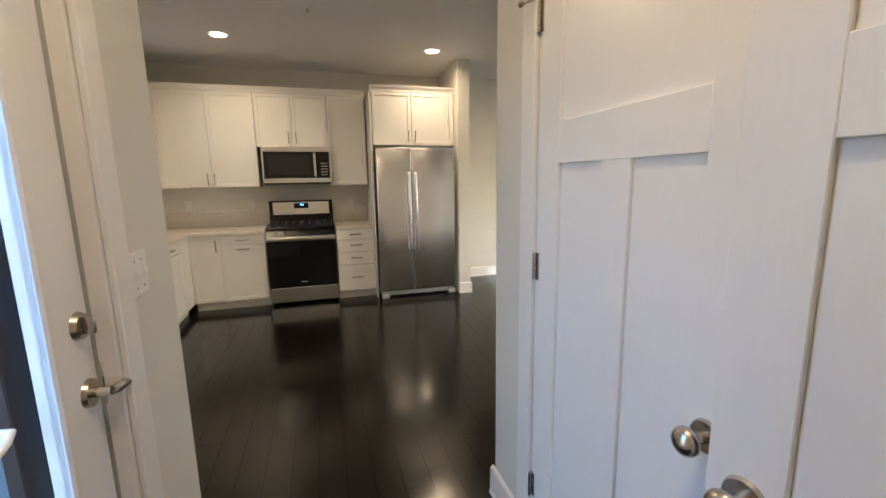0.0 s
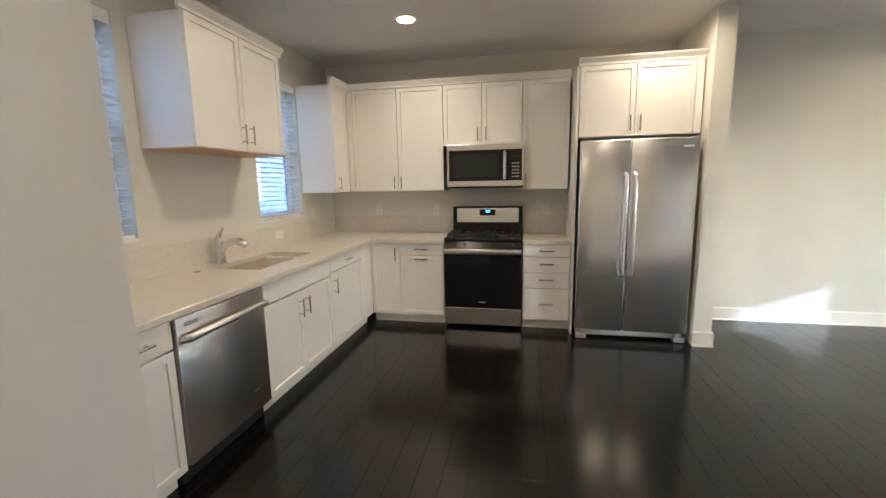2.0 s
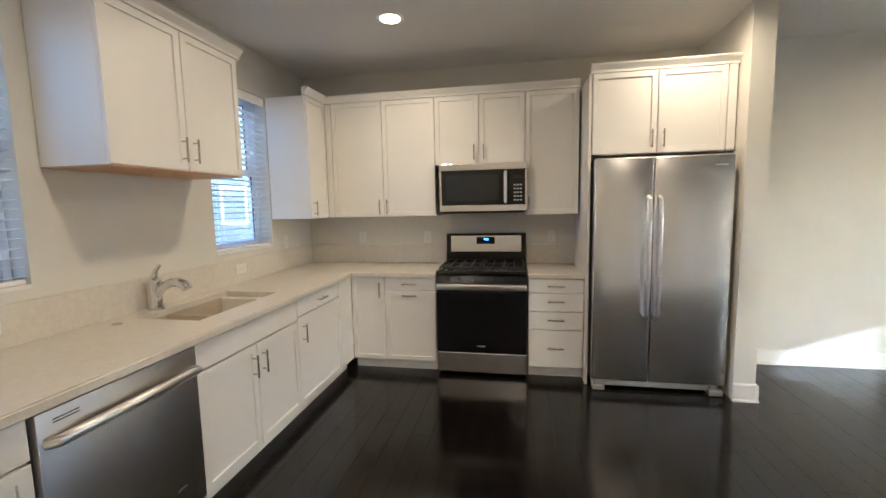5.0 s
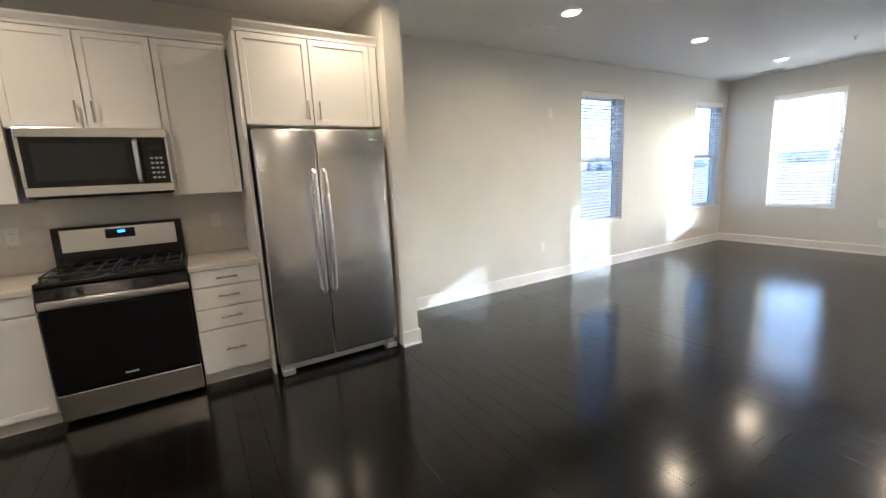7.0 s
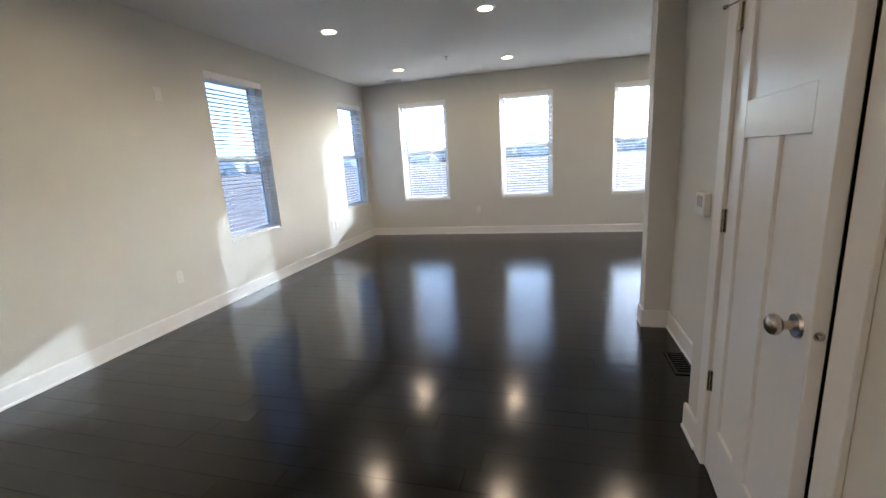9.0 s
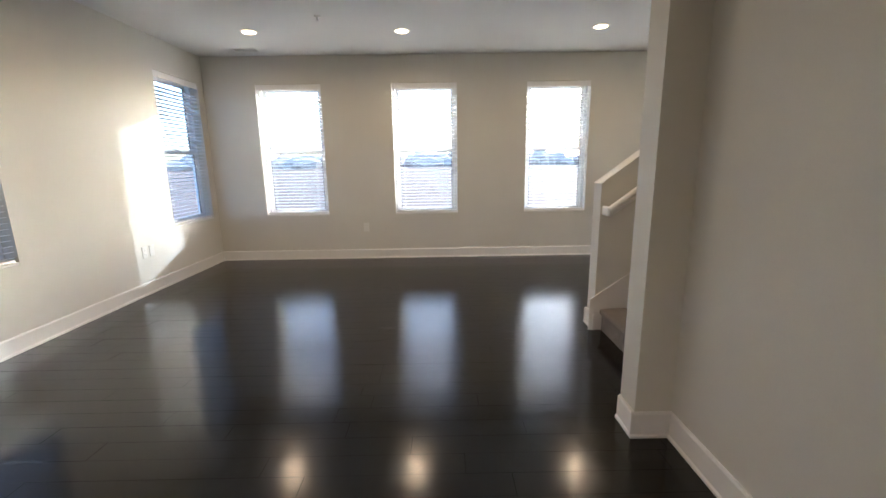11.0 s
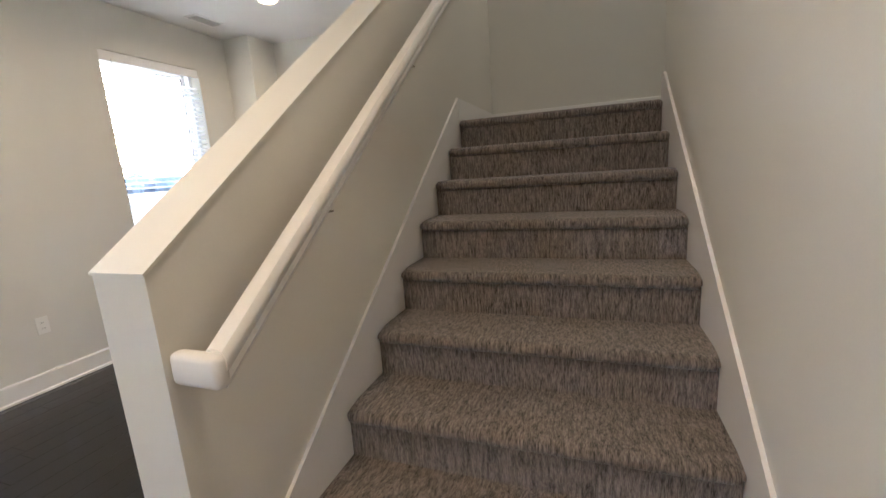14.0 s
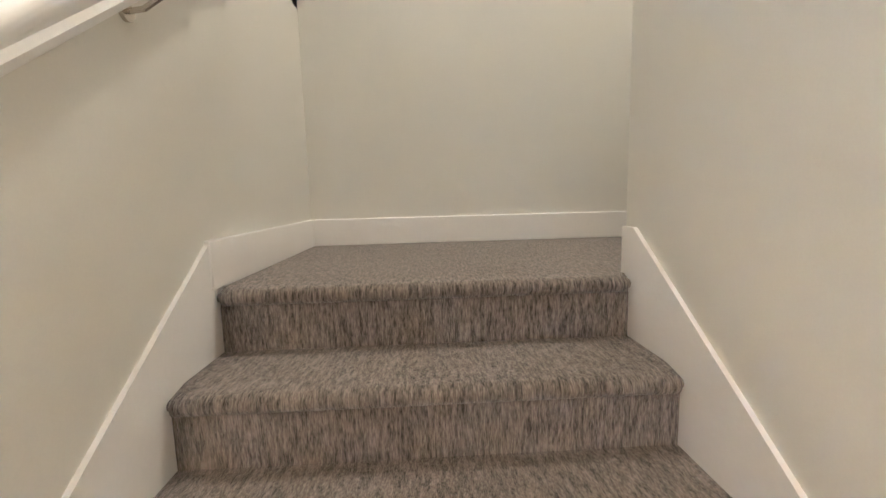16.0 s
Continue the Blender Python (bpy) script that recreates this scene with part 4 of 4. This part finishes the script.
def vent(x, y, along_x, label):
    th = thing("ceiling_vent", label, "vent", (x, y, CH), "ceiling vents", 0 if along_x else 90)
    w, d = .30, .15
    part("frame", boxes((-w / 2, -d / 2, -.006, w / 2, -d / 2 + .02, -.001), (-w / 2, d / 2 - .02, -.006, w / 2, d / 2, -.001), (-w / 2, -d / 2 + .02, -.006, -w / 2 + .02, d / 2 - .02, -.001), (w / 2 - .02, -d / 2 + .02, -.006, w / 2, d / 2 - .02, -.001), bevel=.001), M_TRIM, th)
    part("backing", boxes((-w / 2 + .02, -d / 2 + .02, -.0018, w / 2 - .02, d / 2 - .02, -.001)), M_SPACER, th)
    me = to_mesh("slat", boxes((-w / 2 + .021, -.001, -.006, w / 2 - .021, .001, .004)), M_TRIM)
    for k in range(8):
        s = new("slat", me)
        s.parent = th
        s.matrix_basis = pose(0, -d / 2 + .028 + k * .0135, -.0065, 35, 0, 0)


vent(3.92, -.72, True, "white slatted ceiling register near the kitchen")
vent(8.72, -.80, False, "white slatted ceiling register in the corner")
vent(8.70, -6.95, False, "white slatted ceiling register by the last window")
vent(-1.12, -1.93, False, "white slatted ceiling register over the sink")


def sprinkler(x, y):
    th = thing("sprinkler_head", "small white ceiling sprinkler head", "sprinkler", (x, y, CH), "sprinkler heads")
    part("escutcheon", rod(bmesh.new(), (0, 0, -.001), (0, 0, -.012), .033, .024, 24), M_TRIM, th, smooth=True)
    bm = rod(bmesh.new(), (0, 0, -.012), (0, 0, -.04), .007, seg=10)
    rod(bm, (0, 0, -.04), (0, 0, -.043), .016, seg=16)
    part("deflector", bm, M_BRIGHT, th, smooth=True)


sprinkler(7.55, -2.02)
sprinkler(.62, -1.95)
sprinkler(7.0, -6.1)
fg = thing("floor_register", "dark metal floor register in the recess", "vent", (4.35, -4.20, 0))
part("frame", boxes((-.15, -.06, .001, .15, -.045, .006), (-.15, .045, .001, .15, .06, .006), (-.15, -.045, .001, -.135, .045, .006), (.135, -.045, .001, .15, .045, .006)), M_BLACK, fg)
for k in range(9):
    part("slat", boxes((-.128 + k * .03, -.045, .001, -.118 + k * .03, .045, .005)), M_BLACK, fg)


# ---- outside ----
gz = -.55
bm = bmesh.new()
bmesh.ops.create_grid(bm, x_segments=24, y_segments=24, size=900, matrix=Matrix.Translation((0, 0, gz)))
solid("ground", bm, M_EARTH, "bare reddish brown earth reaching the horizon", "ground")
random.seed(4)
bm = bmesh.new()
for k in range(420):
    a = radians(random.uniform(-75, 140))
    d = random.uniform(260, 330)
    h = random.uniform(4, 9)
    c = (math.sin(a) * d, math.cos(a) * d, gz + h * .3)
    m = Matrix.Translation(c) @ Matrix.Diagonal((random.uniform(5, 12), random.uniform(5, 12), h, 1)) @ Euler((random.random(), random.random(), random.random())).to_matrix().to_4x4()
    bmesh.ops.create_icosphere(bm, subdivisions=1, radius=1, matrix=m)
solid("far_woods", bm, M_HAZY_WOODS, "distant line of bare winter woods, paled by haze in the colour", "woods", kind="stuff")


def clapboard_house(name, x, y, w, d, eave, ridge, rz, label):
    """A house with lapped boards on its near side; local near side faces +x."""
    th = thing(name, label, "house", (x, y, gz), rz=rz)
    part("wall", prism([(-w / 2, 0), (w / 2, 0), (w / 2, eave), (0, ridge), (-w / 2, eave)], "x", -d, 0), M_SIDING, th)
    nb = int(eave / .16)
    me = to_mesh("board", prism([(0, 0), (.022, 0), (.004, .165), (0, .165)], "y", -w / 2, w / 2), M_SIDING)
    for k in range(nb):
        s = new("board", me)
        s.parent = th
        s.matrix_basis = pose(.001, 0, k * .16)
    z, k = nb * .16, 0
    while z < ridge - .2:
        hw2 = (w / 2) * (ridge - z) / (ridge - eave)
        hw2 = min(hw2, w / 2)
        part("board", prism([(0, 0), (.022, 0), (.004, .165), (0, .165)], "y", -hw2, hw2), M_SIDING, th).matrix_basis = pose(.001, 0, z)
        z += .16
    for s in (-1, 1):
        part("corner_board", boxes((.0, s * w / 2 - .07, 0, .04, s * w / 2 + .07, eave)), M_TRIM, th)
        a, b = Vector((.05, s * (w / 2 + .35), eave - .28)), Vector((.05, 0, ridge + .05))
        dv = (b - a)
        bm = boxes((-.03, 0, -.12, .03, dv.length, .12))
        bmesh.ops.transform(bm, verts=bm.verts, matrix=Matrix.Translation(a) @ dv.to_track_quat("Y", "Z").to_matrix().to_4x4())
        part("rake_board", bm, M_TRIM, th)
        bm = boxes((-d - .3, 0, .12, .35, dv.length + .05, .2))
        bmesh.ops.transform(bm, verts=bm.verts, matrix=Matrix.Translation(a) @ Matrix.Rotation(math.atan2(dv.z, dv.y), 4, 'X') if s < 0 else Matrix.Translation(a) @ Matrix.Scale(-1, 4, (0, 1, 0)) @ Matrix.Rotation(math.atan2(dv.z, -dv.y), 4, 'X'))
        bmesh.ops.recalc_face_normals(bm, faces=bm.faces)
        part("roof", bm, M_ROOF, th)
    for wy, wz in ((-w / 4, 1.4), (w / 4, 1.4), (-w / 4, 4.2), (w / 4, 4.2)):
        if wz + 1.4 < eave:
            wi = part("window", boxes((.02, wy - .55, wz, .06, wy + .55, wz + 1.5)), M_TRIM, th)
            part("pane", boxes((.061, wy - .45, wz + .1, .065, wy + .45, wz + 1.4)), M_FARPANE, wi)
    return th


nh = clapboard_house("house", -12.0, 3.6, 7.5, 11, 2.7, 4.7, 90, "grey-blue clapboard house with white trim and gable roof")
for lx in (-10.6, -8.4, -7.0, -5.2, -3.4, -1.6):
    part("post", boxes((lx, -3.85, 0, lx + .22, -3.76, 2.5)), M_TRIM, nh)
part("beam", boxes((-10.9, -3.86, 1.45, -.1, -3.75, 1.62)), M_TRIM, nh)
part("beam", boxes((-10.9, -3.86, 2.32, -.1, -3.75, 2.5)), M_TRIM, nh)
clapboard_house("house", -11.0, 8.5, 8.5, 9, 5.4, 7.8, -20, "grey-blue clapboard house beyond the kitchen window")

# ---- floor planks ----
random.seed(7)
PW = .127
LENS = (.6, .9, 1.2, 1.5)


def plank_mesh(length):
    g, b = .0004, .0007
    bm = bmesh.new()
    x0, x1, y0, y1 = g, PW - g, g, length - g
    top = [bm.verts.new(p) for p in ((x0 + b, y0 + b, 0), (x1 - b, y0 + b, 0), (x1 - b, y1 - b, 0), (x0 + b, y1 - b, 0))]
    mid = [bm.verts.new(p) for p in ((x0, y0, -b), (x1, y0, -b), (x1, y1, -b), (x0, y1, -b))]
    low = [bm.verts.new(p) for p in ((x0, y0, -.014), (x1, y0, -.014), (x1, y1, -.014), (x0, y1, -.014))]
    bm.faces.new(top)
    for q, r in ((mid, top), (low, mid)):
        for k in range(4):
            bm.faces.new((q[k], q[(k + 1) % 4], r[(k + 1) % 4], r[k]))
    return bm


meshes = {L: to_mesh("plank", plank_mesh(L), M_FLOOR) for L in LENS}
rest = bmesh.new()
rest_v, rest_f = [], []
count = 0
x = XW - .05
while x < XE + .1:
    y = (YS - .1 if x > HX0 - .14 else -4.15) - random.uniform(0, 1.0) * (1 if x > HX0 - .14 else .02)
    while y < 0.08:
        L = random.choice(LENS)
        near = 2.2 < x < 6.6 and -4.4 < y + L / 2 < -.4
        z = random.uniform(-.0003, 0.0)
        if near and count < 300:
            p = new("plank", meshes[L])
            p.parent = floor_ob
            p.matrix_basis = pose(x, y, z, random.uniform(-.03, .03), random.uniform(-.06, .06), 0)
            count += 1
        else:
            me = meshes[L]
            o = len(rest_v)
            rest_v += [(v.co.x + x, v.co.y + y, v.co.z + z) for v in me.vertices]
            rest_f += [[o + i for i in f.vertices] for f in me.polygons]
        y += L
    x += PW
rest.free()
rm = bpy.data.meshes.new("planks")
rm.from_pydata(rest_v, [], rest_f)
rm.materials.append(M_FLOOR)
ro = new("planks", rm)
ro.parent = floor_ob
ro["kind"] = "stuff"
